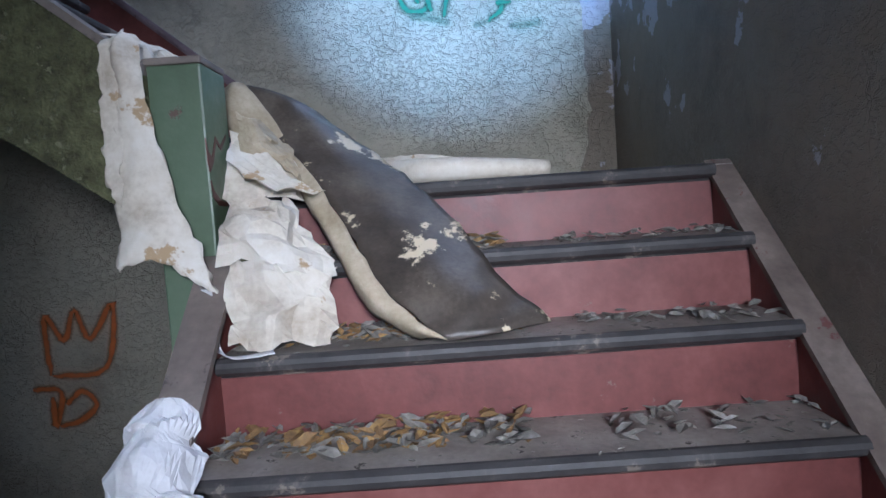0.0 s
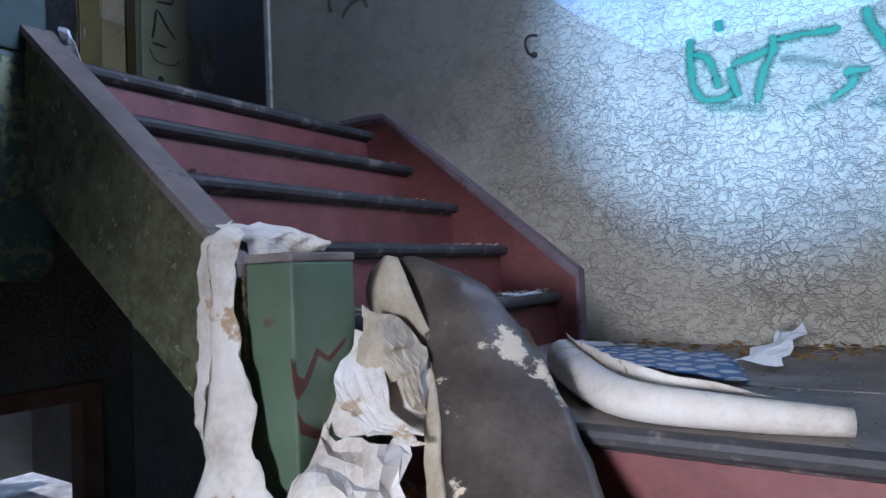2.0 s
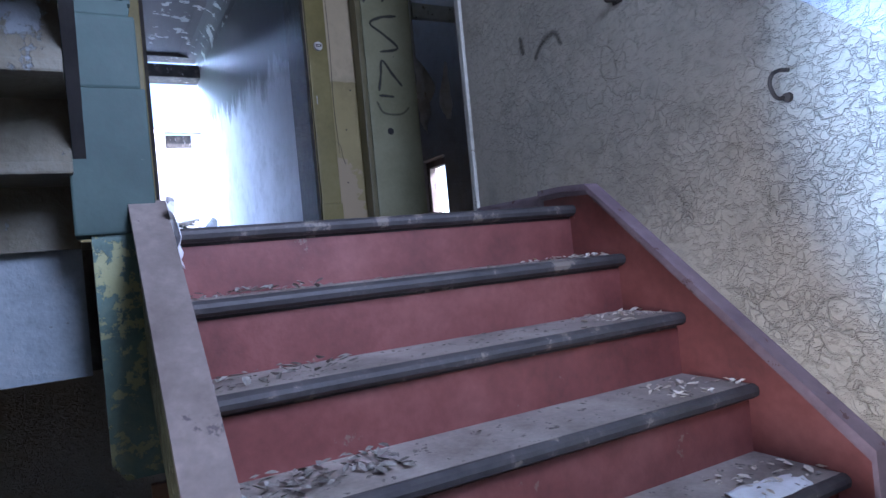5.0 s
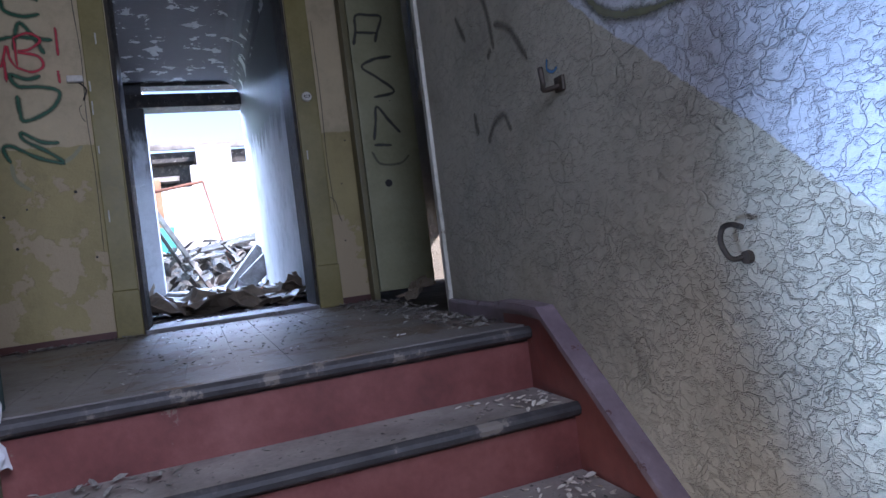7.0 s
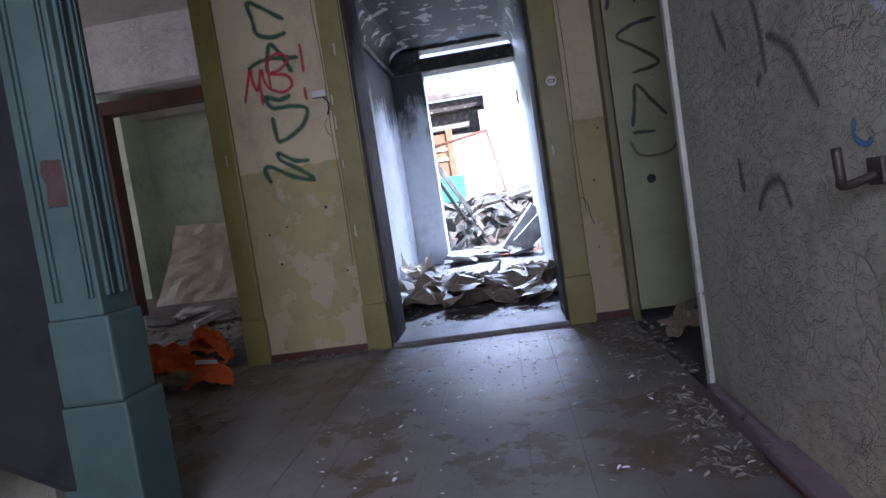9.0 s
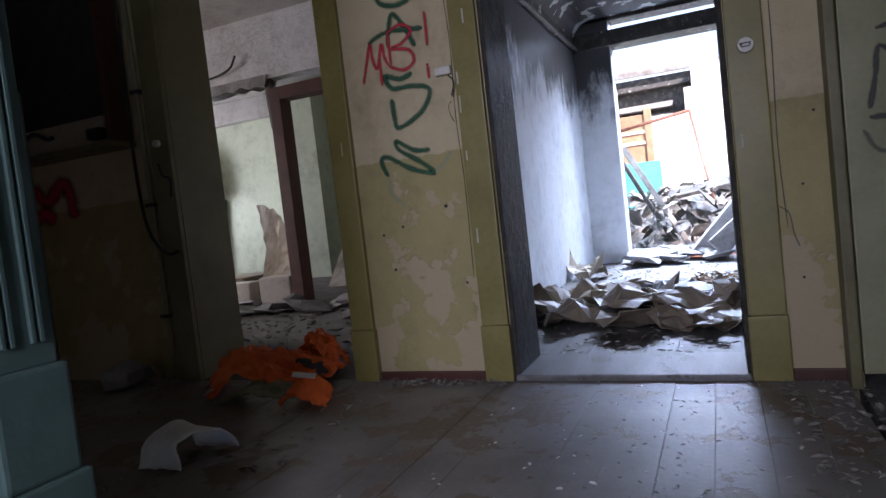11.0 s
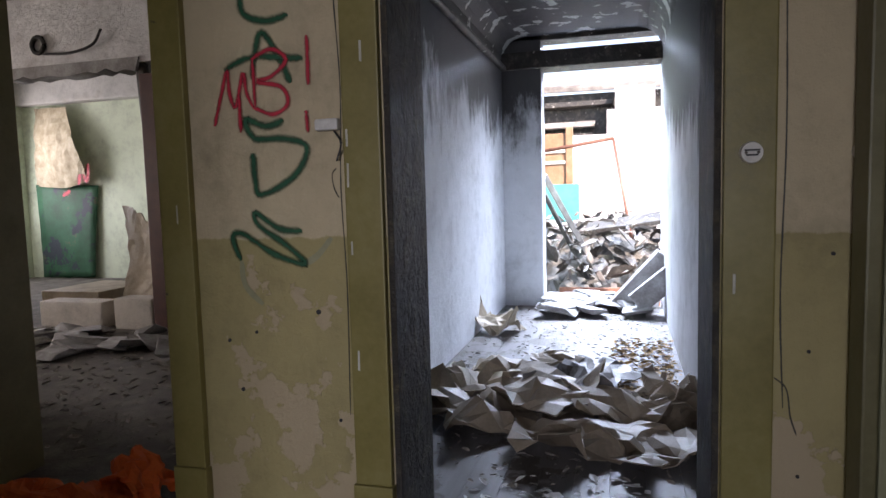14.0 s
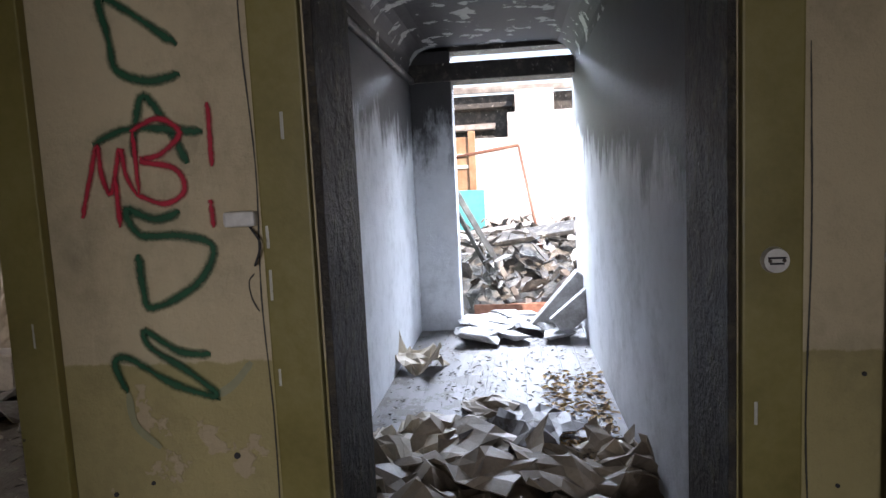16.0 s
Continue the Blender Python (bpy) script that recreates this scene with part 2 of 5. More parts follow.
CHAR = surface("charred_wood", [(0.3, (0.016, 0.014, 0.012)), (0.52, (0.045, 0.04, 0.034)), (0.7, (0.16, 0.14, 0.11))], 9, 45, 0.6, 1.0, 0.02, wear=(0.42, 0.40, 0.36), wear_scale=10, wear_at=0.62)
BROWN = surface("red_brown_frame_paint", [(0.3, (0.045, 0.014, 0.01)), (0.5, (0.075, 0.024, 0.016)), (0.75, (0.11, 0.04, 0.025))], 5, 50, 0.5, 0.2)
ORANGE_WOOD = surface("stained_door_wood", [(0.3, (0.24, 0.12, 0.06)), (0.5, (0.36, 0.2, 0.11)), (0.7, (0.45, 0.28, 0.17))], 4, 40, 0.5, 0.2)
BOARD = surface("grey_floorboard", [(0.3, (0.11, 0.095, 0.085)), (0.5, (0.20, 0.18, 0.165)), (0.7, (0.30, 0.27, 0.245))], 2.2, 45, 0.42, 0.3, vary=0.08, wear=(0.15, 0.108, 0.078), wear_scale=3.2, wear_at=0.52)
BOARD_C = surface("sooty_floorboard", [(0.3, (0.07, 0.062, 0.056)), (0.5, (0.15, 0.14, 0.135)), (0.7, (0.25, 0.24, 0.24))], 3, 55, 0.5, 0.3, stretch=(0.25, 1.4, 1), vary=0.25, wear=(0.085, 0.07, 0.056), wear_scale=4, wear_at=0.54)
DIRT = surface("dusty_dirt", [(0.3, (0.05, 0.043, 0.036)), (0.5, (0.10, 0.09, 0.075)), (0.7, (0.21, 0.19, 0.165))], 6, 50, 0.9, 0.9, 0.02)
RUG = surface("brown_linoleum", [(0.3, (0.03, 0.024, 0.019)), (0.5, (0.07, 0.056, 0.044)), (0.7, (0.14, 0.115, 0.09))], 6, 90, 0.42, 0.3, wear=(0.62, 0.52, 0.36), wear_scale=5.5, wear_at=0.575)
RUG_BACK = surface("linoleum_backing", [(0.3, (0.26, 0.20, 0.12)), (0.5, (0.42, 0.35, 0.24)), (0.7, (0.56, 0.49, 0.37))], 8, 80, 0.75, 0.5)
RAG = surface("soiled_wallpaper", [(0.3, (0.40, 0.33, 0.24)), (0.5, (0.66, 0.60, 0.50)), (0.7, (0.78, 0.74, 0.67))], 6, 60, 0.85, 0.35, wear=(0.42, 0.30, 0.17), wear_scale=5, wear_at=0.6)
WHITE_RAG = surface("white_rag", [(0.3, (0.55, 0.54, 0.54)), (0.5, (0.74, 0.73, 0.74)), (0.7, (0.82, 0.81, 0.82))], 6, 60, 0.85, 0.3)
PAPER = surface("white_paper", [(0.3, (0.62, 0.62, 0.6)), (0.6, (0.8, 0.8, 0.8))], 12, 60, 0.8, 0.2)
LINO = surface("grey_torn_linoleum", [(0.3, (0.17, 0.13, 0.09)), (0.5, (0.27, 0.215, 0.155)), (0.7, (0.40, 0.33, 0.25))], 4, 60, 0.5, 0.35, wear=(0.09, 0.07, 0.055), wear_scale=4, wear_at=0.64)
LINO_TAN = surface("tan_curled_linoleum", [(0.3, (0.28, 0.22, 0.15)), (0.5, (0.45, 0.38, 0.28)), (0.7, (0.58, 0.51, 0.4))], 5, 60, 0.6, 0.3)
LEAF = surface("dry_leaf", [(0.3, (0.10, 0.06, 0.03)), (0.5, (0.25, 0.15, 0.06)), (0.7, (0.5, 0.32, 0.1))], 30, 90, 0.8, 0.2)
LEAF_PALE = surface("grey_litter", [(0.3, (0.10, 0.09, 0.08)), (0.5, (0.22, 0.2, 0.17)), (0.7, (0.42, 0.4, 0.36))], 30, 90, 0.9, 0.2)
JACKET = surface("orange_work_fabric", [(0.3, (0.62, 0.09, 0.012)), (0.5, (0.85, 0.15, 0.02)), (0.7, (0.9, 0.2, 0.035))], 10, 120, 0.7, 0.25)
OLIVE_CLOTH = surface("drab_lining_fabric", [(0.3, (0.13, 0.12, 0.07)), (0.5, (0.24, 0.22, 0.13)), (0.7, (0.33, 0.31, 0.2))], 10, 120, 0.85, 0.25)
# Near-black for dark cloth, cables and holes, and the void by the third flight.
NEAR_BLACK = surface("near_black", [(0.3, (0.02, 0.02, 0.02)), (0.6, (0.045, 0.042, 0.04))], 10, 120, 0.85, 0.25)
RUBBLE = surface("grey_rubble", [(0.3, (0.16, 0.15, 0.14)), (0.5, (0.32, 0.31, 0.3)), (0.7, (0.52, 0.52, 0.52))], 6, 50, 0.85, 0.7, vary=0.4)
PLANK_GREY = surface("weathered_plank", [(0.3, (0.12, 0.10, 0.09)), (0.5, (0.27, 0.245, 0.22)), (0.7, (0.45, 0.42, 0.39))], 5, 50, 0.75, 0.5, vary=0.5)
RUST = surface("rusted_pipe", [(0.3, (0.10, 0.04, 0.025)), (0.6, (0.26, 0.12, 0.08))], 20, 80, 0.7, 0.4, metal=0.4)
IRON = surface("dark_iron", [(0.3, (0.03, 0.025, 0.02)), (0.6, (0.09, 0.07, 0.055))], 30, 90, 0.55, 0.4, metal=0.6)
TURQ = surface("turquoise_panel_paint", [(0.3, (0.05, 0.33, 0.36)), (0.6, (0.09, 0.45, 0.48))], 5, 50, 0.5, 0.2)
WHITE_PLASTIC = surface("aged_white_plastic", [(0.3, (0.52, 0.49, 0.43)), (0.6, (0.70, 0.67, 0.6))], 20, 90, 0.5, 0.1)
BRICK = surface("dusty_brick", [(0.3, (0.20, 0.08, 0.05)), (0.55, (0.33, 0.15, 0.10)), (0.75, (0.42, 0.27, 0.2))], 12, 70, 0.85, 0.6, vary=0.4)


def spray(name, color, density=1.0):
    """Spray paint: dense along the middle of a stroke, thinning to specks at its sides."""
    m, nt, b = graph(name)
    sep = nt.nodes.new("ShaderNodeSeparateXYZ")
    nt.links.new(nt.nodes.new("ShaderNodeUVMap").outputs[0], sep.inputs[0])
    side = maths(nt, "ABSOLUTE", maths(nt, "SUBTRACT", maths(nt, "MULTIPLY", sep.outputs[0], 2.0), 1.0))
    co = wpos(nt)
    rough = maths(nt, "MULTIPLY", maths(nt, "SUBTRACT", noise_of(nt, co, 160, 4, 0.7), 0.5), 0.9)
    patchy = maths(nt, "MULTIPLY", maths(nt, "SUBTRACT", noise_of(nt, co, 14, 4, 0.6), 0.5), 0.7)
    edge = maths(nt, "ADD", side, maths(nt, "ADD", rough, patchy))
    cover = ramp(nt, edge, [(0.18, (density,) * 3), (0.5, (density * 0.6,) * 3), (0.95, (0, 0, 0))])
    nt.links.new(ramp(nt, noise_of(nt, co, 20, 4), [(0.3, tuple(0.7 * c for c in color)), (0.65, color)]), b.inputs["Base Color"])
    nt.links.new(cover, b.inputs["Alpha"])
    b.inputs["Roughness"].default_value = 0.5
    return m


GREEN_SPRAY = spray("green_spray", (0.015, 0.095, 0.04))
TURQ_SPRAY = spray("emerald_spray", (0.025, 0.22, 0.12), 0.9)
RED_SPRAY = spray("red_spray", (0.52, 0.02, 0.045))
BLACK_SPRAY = spray("black_spray", (0.045, 0.045, 0.038))
GREY_SPRAY = spray("faded_grey_spray", (0.13, 0.12, 0.10), 0.6)
OLIVE_SPRAY = spray("faded_olive_spray", (0.17, 0.17, 0.09), 0.85)
ORANGE_SPRAY = spray("orange_spray", (0.55, 0.15, 0.03), 0.85)
BLUE_SPRAY = spray("blue_spray", (0.05, 0.22, 0.5))
MURAL = surface("dark_green_mural_paint", [(0.3, (0.012, 0.035, 0.02)), (0.48, (0.02, 0.085, 0.04)), (0.6, (0.03, 0.12, 0.06)), (0.7, (0.15, 0.11, 0.075))], 3, 30, 0.6, 0.15, wear=(0.03, 0.035, 0.05), wear_scale=2.5, wear_at=0.56)
SOFFIT = surface("flaking_soffit_paint", [(0.3, (0.06, 0.055, 0.035)), (0.5, (0.12, 0.11, 0.075)), (0.7, (0.18, 0.18, 0.15))], 4, 50, 0.75, 0.7, 0.01, wear=(0.16, 0.18, 0.19), wear_scale=5, wear_at=0.6)
FASCIA = surface("flaking_blue_grey_paint", [(0.3, (0.13, 0.155, 0.17)), (0.5, (0.20, 0.235, 0.255)), (0.7, (0.28, 0.305, 0.32))], 5, 60, 0.6, 0.6, 0.01, wear=(0.10, 0.10, 0.085), wear_scale=12, wear_at=0.64)
CHAR_JAMB = surface("blistered_charred_paint", [(0.3, (0.02, 0.017, 0.014)), (0.52, (0.035, 0.03, 0.022)), (0.7, (0.10, 0.085, 0.05))], 14, 60, 0.6, 1.0, 0.02, wear=(0.40, 0.38, 0.33), wear_scale=26, wear_at=0.655)
PALE_TRIM = surface("chipped_cream_trim", [(0.3, (0.34, 0.32, 0.25)), (0.5, (0.50, 0.48, 0.40)), (0.7, (0.58, 0.56, 0.48))], 9, 60, 0.55, 0.4, wear=(0.17, 0.14, 0.10), wear_scale=16, wear_at=0.62)
BARE_RED = surface("bare_reddish_wood", [(0.3, (0.026, 0.012, 0.009)), (0.5, (0.042, 0.02, 0.015)), (0.7, (0.06, 0.034, 0.026))], 20, 70, 0.8, 0.6)
DUSTY_CAP = surface("dusty_brown_cap", [(0.3, (0.10, 0.075, 0.062)), (0.5, (0.18, 0.14, 0.115)), (0.7, (0.29, 0.24, 0.20))], 7, 55, 0.75, 0.6, wear=(0.15, 0.06, 0.05), wear_scale=9, wear_at=0.6)


def floral():
    """Blue oilcloth with rows of pale round flowers."""
    m, nt, b = graph("blue_floral_oilcloth")
    co = wpos(nt)
    mp = nt.nodes.new("ShaderNodeMapping")
    mp.inputs["Rotation"].default_value = (0, 0, 0.5)
    mp.inputs["Scale"].default_value = (15, 15, 0.0)
    nt.links.new(co, mp.inputs[0])
    v = node(nt, "TexVoronoi", Scale=1.0, Randomness=0.12)
    nt.links.new(mp.outputs[0], v.inputs["Vector"])
    d = maths(nt, "ADD", v.outputs["Distance"], maths(nt, "MULTIPLY", noise_of(nt, co, 60, 3), 0.22))
    col = ramp(nt, d, [(0.12, (0.55, 0.55, 0.5)), (0.17, (0.25, 0.4, 0.6)), (0.2, (0.72, 0.75, 0.76)), (0.44, (0.62, 0.68, 0.74)), (0.5, (0.05, 0.17, 0.42))])
    nt.links.new(mixc(nt, ramp(nt, noise_of(nt, co, 9), [(0.5, (0, 0, 0)), (0.75, (0.6, 0.6, 0.6))]), col, (0.16, 0.14, 0.12)), b.inputs["Base Color"])
    b.inputs["Roughness"].default_value = 0.45
    return m


FLORAL = floral()



# ---- building helpers ----
def part(name, bm, material, parent=None, label=""):
    me = bpy.data.meshes.new(name)
    bm.normal_update()
    bm.to_mesh(me)
    bm.free()
    me.materials.append(material)
    ob = new(name, me)
    if parent:
        ob.parent = parent
    if label:
        ob["label"] = label
    return ob


def thing(name, label, category, group="", kind=""):
    return tagged(new(name), label, category, group, kind)


def add_box(bm, lo, hi, bevel=0.0, m=None, jitter=0.0):
    c = [(a + b) / 2 for a, b in zip(lo, hi)]
    s = [abs(b - a) for a, b in zip(lo, hi)]
    r = bmesh.ops.create_cube(bm, size=1.0, matrix=(m or Matrix()) @ Matrix.Translation(c) @ Matrix.Diagonal((*s, 1)))
    vs = r["verts"]
    if jitter:
        for v in vs:
            v.co += Vector([random.uniform(-jitter, jitter) for _ in range(3)])
    if bevel:
        es = {e for v in vs for e in v.link_edges}
        bmesh.ops.bevel(bm, geom=list(es), offset=bevel, segments=2, affect="EDGES", profile=0.6)


def box(lo, hi, bevel=0.0, m=None, jitter=0.0):
    bm = bmesh.new()
    add_box(bm, lo, hi, bevel, m, jitter)
    return bm


def boxes(items, bevel=0.0):
    bm = bmesh.new()
    for lo, hi in items:
        add_box(bm, lo, hi, bevel)
    return bm


def prism(outline, axis, a, b):
    """A solid from a 2D outline, drawn along one axis. axis y: outline in x, z; axis x: outline in y, z; axis z: outline in x, y."""
    bm = bmesh.new()

    def at(p, d):
        return {"y": (p[0], d, p[1]), "x": (d, p[0], p[1]), "z": (p[0], p[1], d)}[axis]
    A = [bm.verts.new(at(p, a)) for p in outline]
    B = [bm.verts.new(at(p, b)) for p in outline]
    bm.faces.new(A)
    bm.faces.new(B[::-1])
    n = len(outline)
    for i in range(n):
        bm.faces.new((A[i], B[i], B[(i + 1) % n], A[(i + 1) % n]))
    bmesh.ops.recalc_face_normals(bm, faces=bm.faces)
    return bm


def smooth_line(pts, n=6):
    """Points along a Catmull-Rom curve through pts."""
    P = [Vector(p) for p in pts]
    P = [2 * P[0] - P[1]] + P + [2 * P[-1] - P[-2]]
    out = []
    for i in range(1, len(P) - 2):
        for k in range(n):
            t = k / n
            a, b, c, d = P[i - 1:i + 3]
            out.append(0.5 * (2 * b + (c - a) * t + (2 * a - 5 * b + 4 * c - d) * t * t + (3 * b - a - 3 * c + d) * t ** 3))
    return out + [P[-2]]


def tube(pts, r, sides=8, n=5, taper=None, bm=None, smooth=True):
    bm = bm or bmesh.new()
    line = smooth_line(pts, n) if smooth else [Vector(p) for p in pts]
    rings = []
    for i, p in enumerate(line):
        t = (line[min(i + 1, len(line) - 1)] - line[max(i - 1, 0)]).normalized()
        u = t.cross(Vector((0.31, 0.2, 0.93))).normalized()
        w = t.cross(u)
        rr = r if taper is None else r + (taper - r) * i / (len(line) - 1)
        rings.append([bm.verts.new(p + rr * (math.cos(a) * u + math.sin(a) * w)) for a in (2 * math.pi * k / sides for k in range(sides))])
    for a, b in zip(rings, rings[1:]):
        for k in range(sides):
            f = bm.faces.new((a[k], a[(k + 1) % sides], b[(k + 1) % sides], b[k]))
            f.smooth = True
    bm.faces.new(rings[0][::-1])
    bm.faces.new(rings[-1])
    return bm


def disc(c, r, depth, axis="x", sides=20, bm=None):
    bm = bm or bmesh.new()
    rot = {"x": pose(0, 0, 0, 0, 90, 0), "y": pose(0, 0, 0, 90, 0, 0), "z": Matrix()}[axis]
    r_ = bmesh.ops.create_cone(bm, cap_ends=True, segments=sides, radius1=r, radius2=r * 0.9, depth=depth, matrix=Matrix.Translation(c) @ rot)
    return bm


def sheet(sections, nu=14, nv=24, thick=0.004, crumple=0.0, freq=9.0, seed=0, ragged=0.0, hang=False):
    """A soft sheet lofted through cross-sections (each a row of points), crumpled, with thickness."""
    rows = [smooth_line(s, max(1, nu // (len(s) - 1))) for s in sections]
    cols = [smooth_line([r[i] for r in rows], max(1, nv // max(1, len(rows) - 1))) for i in range(len(rows[0]))]
    bm = bmesh.new()
    V = []
    off = Vector((seed * 3.7, seed * 1.3, seed * 5.1))
    rnd = random.Random(seed)
    folds = [(Vector([rnd.uniform(-1, 1) for _ in range(3)]).normalized(), Vector([rnd.uniform(-1, 1) for _ in range(3)]).normalized()) for _ in range(4)]
    if hang:
        folds = [(Vector((1, 0.2, s_ * 0.12)).normalized(), Vector((0.1, -1, 0)).normalized()) for s_ in (1, -2, 1.5)]
    for i, c in enumerate(cols):
        col = []
        for j, p in enumerate(c):
            q = Vector(p)
            if crumple:
                w = noise.noise(q * 3.1 + off) * 1.6
                k = freq * 0.8
                for n_, (dr, up) in enumerate(folds):
                    s = (q.dot(dr) * k * (1 + 0.45 * n_) + w + 0.37 * n_) % 1.0
                    q = q + up * crumple * (abs(s * 2 - 1) - 0.5) / (1 + 0.4 * n_)
                q += crumple * 0.25 * noise.noise_vector(q * freq * 2.2 + off)
            if ragged and (i in (0, len(cols) - 1) or j in (0, len(c) - 1)):
                q += ragged * noise.noise_vector(q * 40 + off)
            col.append(bm.verts.new(q))
        V.append(col)
    for a, b in zip(V, V[1:]):
        for j in range(len(a) - 1):
            f = bm.faces.new((a[j], b[j], b[j + 1], a[j + 1]))
            f.smooth = crumple < 0.02
    bm.normal_update()
    back = [[bm.verts.new(v.co - v.normal * thick) for v in col] for col in V]
    for a, b in zip(back, back[1:]):
        for j in range(len(a) - 1):
            bm.faces.new((a[j], a[j + 1], b[j + 1], b[j])).smooth = crumple < 0.02
    rim = [(i, 0) for i in range(len(V))] + [(len(V) - 1, j) for j in range(1, len(V[0]))] + [(i, len(V[0]) - 1) for i in range(len(V) - 2, -1, -1)] + [(0, j) for j in range(len(V[0]) - 2, 0, -1)]
    for (i, j), (k, l) in zip(rim, rim[1:] + rim[:1]):
        bm.faces.new((V[i][j], V[k][l], back[k][l], back[i][j]))
    bmesh.ops.recalc_face_normals(bm, faces=bm.faces)
    return bm


def stroke(pts, width, axis, at, bm=None, n=5, soft=0.25):
    """A flat band of paint laid on a wall, following pts. axis x: pts in y, z; axis y: pts in x, z."""
    bm = bm or bmesh.new()
    line = smooth_line([(p[0], p[1], 0) for p in pts], n)
    L, R = [], []
    for i, p in enumerate(line):
        t = (line[min(i + 1, len(line) - 1)] - line[max(i - 1, 0)])
        t = t.normalized() if t.length > 1e-6 else Vector((1, 0, 0))
        s = Vector((-t.y, t.x, 0)) * width / 2 * (1 + soft * noise.noise(p * 23)) * (0.55 if i in (0, len(line) - 1) else 1)
        lift = at + (0.00004 if axis == "x" else -0.00004) * i
        for side, q in ((L, p + s), (R, p - s)):
            side.append(bm.verts.new((lift, q.x, q.y) if axis == "x" else (q.x, lift, q.y)))
    uv = bm.loops.layers.uv.verify()
    for i in range(len(line) - 1):
        f = bm.faces.new((L[i], L[i + 1], R[i + 1], R[i]))
        for loop, u in zip(f.loops, (0, 0, 1, 1)):
            loop[uv].uv = (u, (i + 0.5) / len(line))
    return bm


def strokes(items, width, axis, at):
    bm = bmesh.new()
    for i, pts in enumerate(items):
        stroke(pts, width, axis, at + (0.0008 * i) * (1 if axis == "x" else -1), bm)
    return bm


def flakes(n, area, z, size, seed, curl=0.4, hgt=0.01):
    """Many small leaves or chips strewn over an area (x0, x1, y0, y1)."""
    rnd = random.Random(seed)
    bm = bmesh.new()
    for _ in range(n):
        x, y = rnd.uniform(*area[:2]), rnd.uniform(*area[2:])
        s = size * rnd.uniform(0.4, 1.3)
        m = Matrix.Translation((x, y, z + rnd.uniform(0.002, hgt))) @ Euler((rnd.uniform(-curl, curl), rnd.uniform(-curl, curl), rnd.uniform(0, 6.28))).to_matrix().to_4x4()
        w = rnd.uniform(0.3, 0.6)
        pts = [(-1, 0, 0), (-0.3, -w, 0.15), (0.5, -w * 0.8, 0.1), (1, 0, 0), (0.4, w, 0.15), (-0.4, w * 0.8, 0.1)]
        vs = [bm.verts.new(m @ Vector((a * s, b * s, c * s))) for a, b, c in pts]
        mid = bm.verts.new(m @ Vector((0, 0, -0.1 * s)))
        for i in range(6):
            bm.faces.new((vs[i], vs[(i + 1) % 6], mid))
    return bm


def chunk(s, seed):
    """A broken lump of rubble about 2s across."""
    rnd = random.Random(seed)
    bm = bmesh.new()
    bmesh.ops.create_cube(bm, size=1)
    for v in bm.verts:
        v.co = Vector((v.co.x * s[0], v.co.y * s[1], v.co.z * s[2])) + Vector([rnd.uniform(-0.28, 0.28) * k for k in s])
    bmesh.ops.bevel(bm, geom=bm.edges[:], offset=min(s) * 0.12, segments=1, affect="EDGES")
    return bm


def structure(name, bm, material, label, category):
    return tagged(part(name, bm, material), label, category, kind="structure")


F, LAND = 2.352, 1.435       # upper floor and landing
RISE_L, RISE_U, GO_L, GO_U = 0.1794, 0.1834, 0.206, 0.2185
WX, NY, EX = -3.5, 2.96, 0.82  # hall's west wall, stair's north wall, east wall
TOP = 5.5

# ---- large structure ----
structure("wall_north", boxes([((-2.165, NY, 0), (1.1, NY + 0.25, TOP)), ((-3.7, NY, 0), (-2.165, NY + 0.25, F - 0.4))]), WALL_N, "cracked cream and pale blue painted wall above the stairs", "wall")
edge_ = [(EX - 0.002, LAND - 0.02), (EX - 0.002, 3.4)] + [(0.66 + 0.07 * noise.noise(Vector((z_ * 3.1, 0.4, 0))) + 0.025 * noise.noise(Vector((z_ * 14, 7, 0))), z_) for z_ in [3.4 - 0.05 * i for i in range(40)]]
structure("bare_plaster_band", prism(edge_, "y", NY - 0.003, NY + 0.01), WALL_E, "brown bare plaster band in the wall corner", "wall patch")
structure("wall_east", boxes([((EX, -2.2, 0), (EX + 0.25, NY, 3.1)), ((EX, -2.2, 3.1), (EX + 0.25, 1.75, 4.4)), ((EX, 2.65, 3.1), (EX + 0.25, NY, 4.4)), ((EX, -2.2, 4.4), (EX + 0.25, NY, TOP))]), WALL_E, "stained peeling wall beside the lower stairs", "wall")
# Opening in the south wall is added, unseen, for the torch stand-ins.
structure("wall_south", boxes([((-4.6, -2.2, 0), (-0.7, -1.95, TOP)), ((0.7, -2.2, 0), (EX, -1.95, TOP)), ((-0.7, -2.2, 0), (0.7, -1.95, 1.2)), ((-0.7, -2.2, 2.9), (0.7, -1.95, TOP))]), WALL_DIM, "dim plastered wall of the stair hall", "wall")
structure("wall_west", boxes([
    ((WX - 0.34, -1.95, F - 0.36), (WX, 0.0, TOP)), ((WX - 0.34, 0.0, 4.98), (WX, 1.0, TOP)), ((WX - 0.34, 1.0, F - 0.36), (WX, 1.755, TOP)),
    ((WX - 0.34, 1.755, 4.98), (WX, 2.67, TOP)), ((WX - 0.34, 2.67, F - 0.36), (WX, 3.02, TOP))]), WALL_W, "two-tone olive and cream wall with peeling patches", "wall")
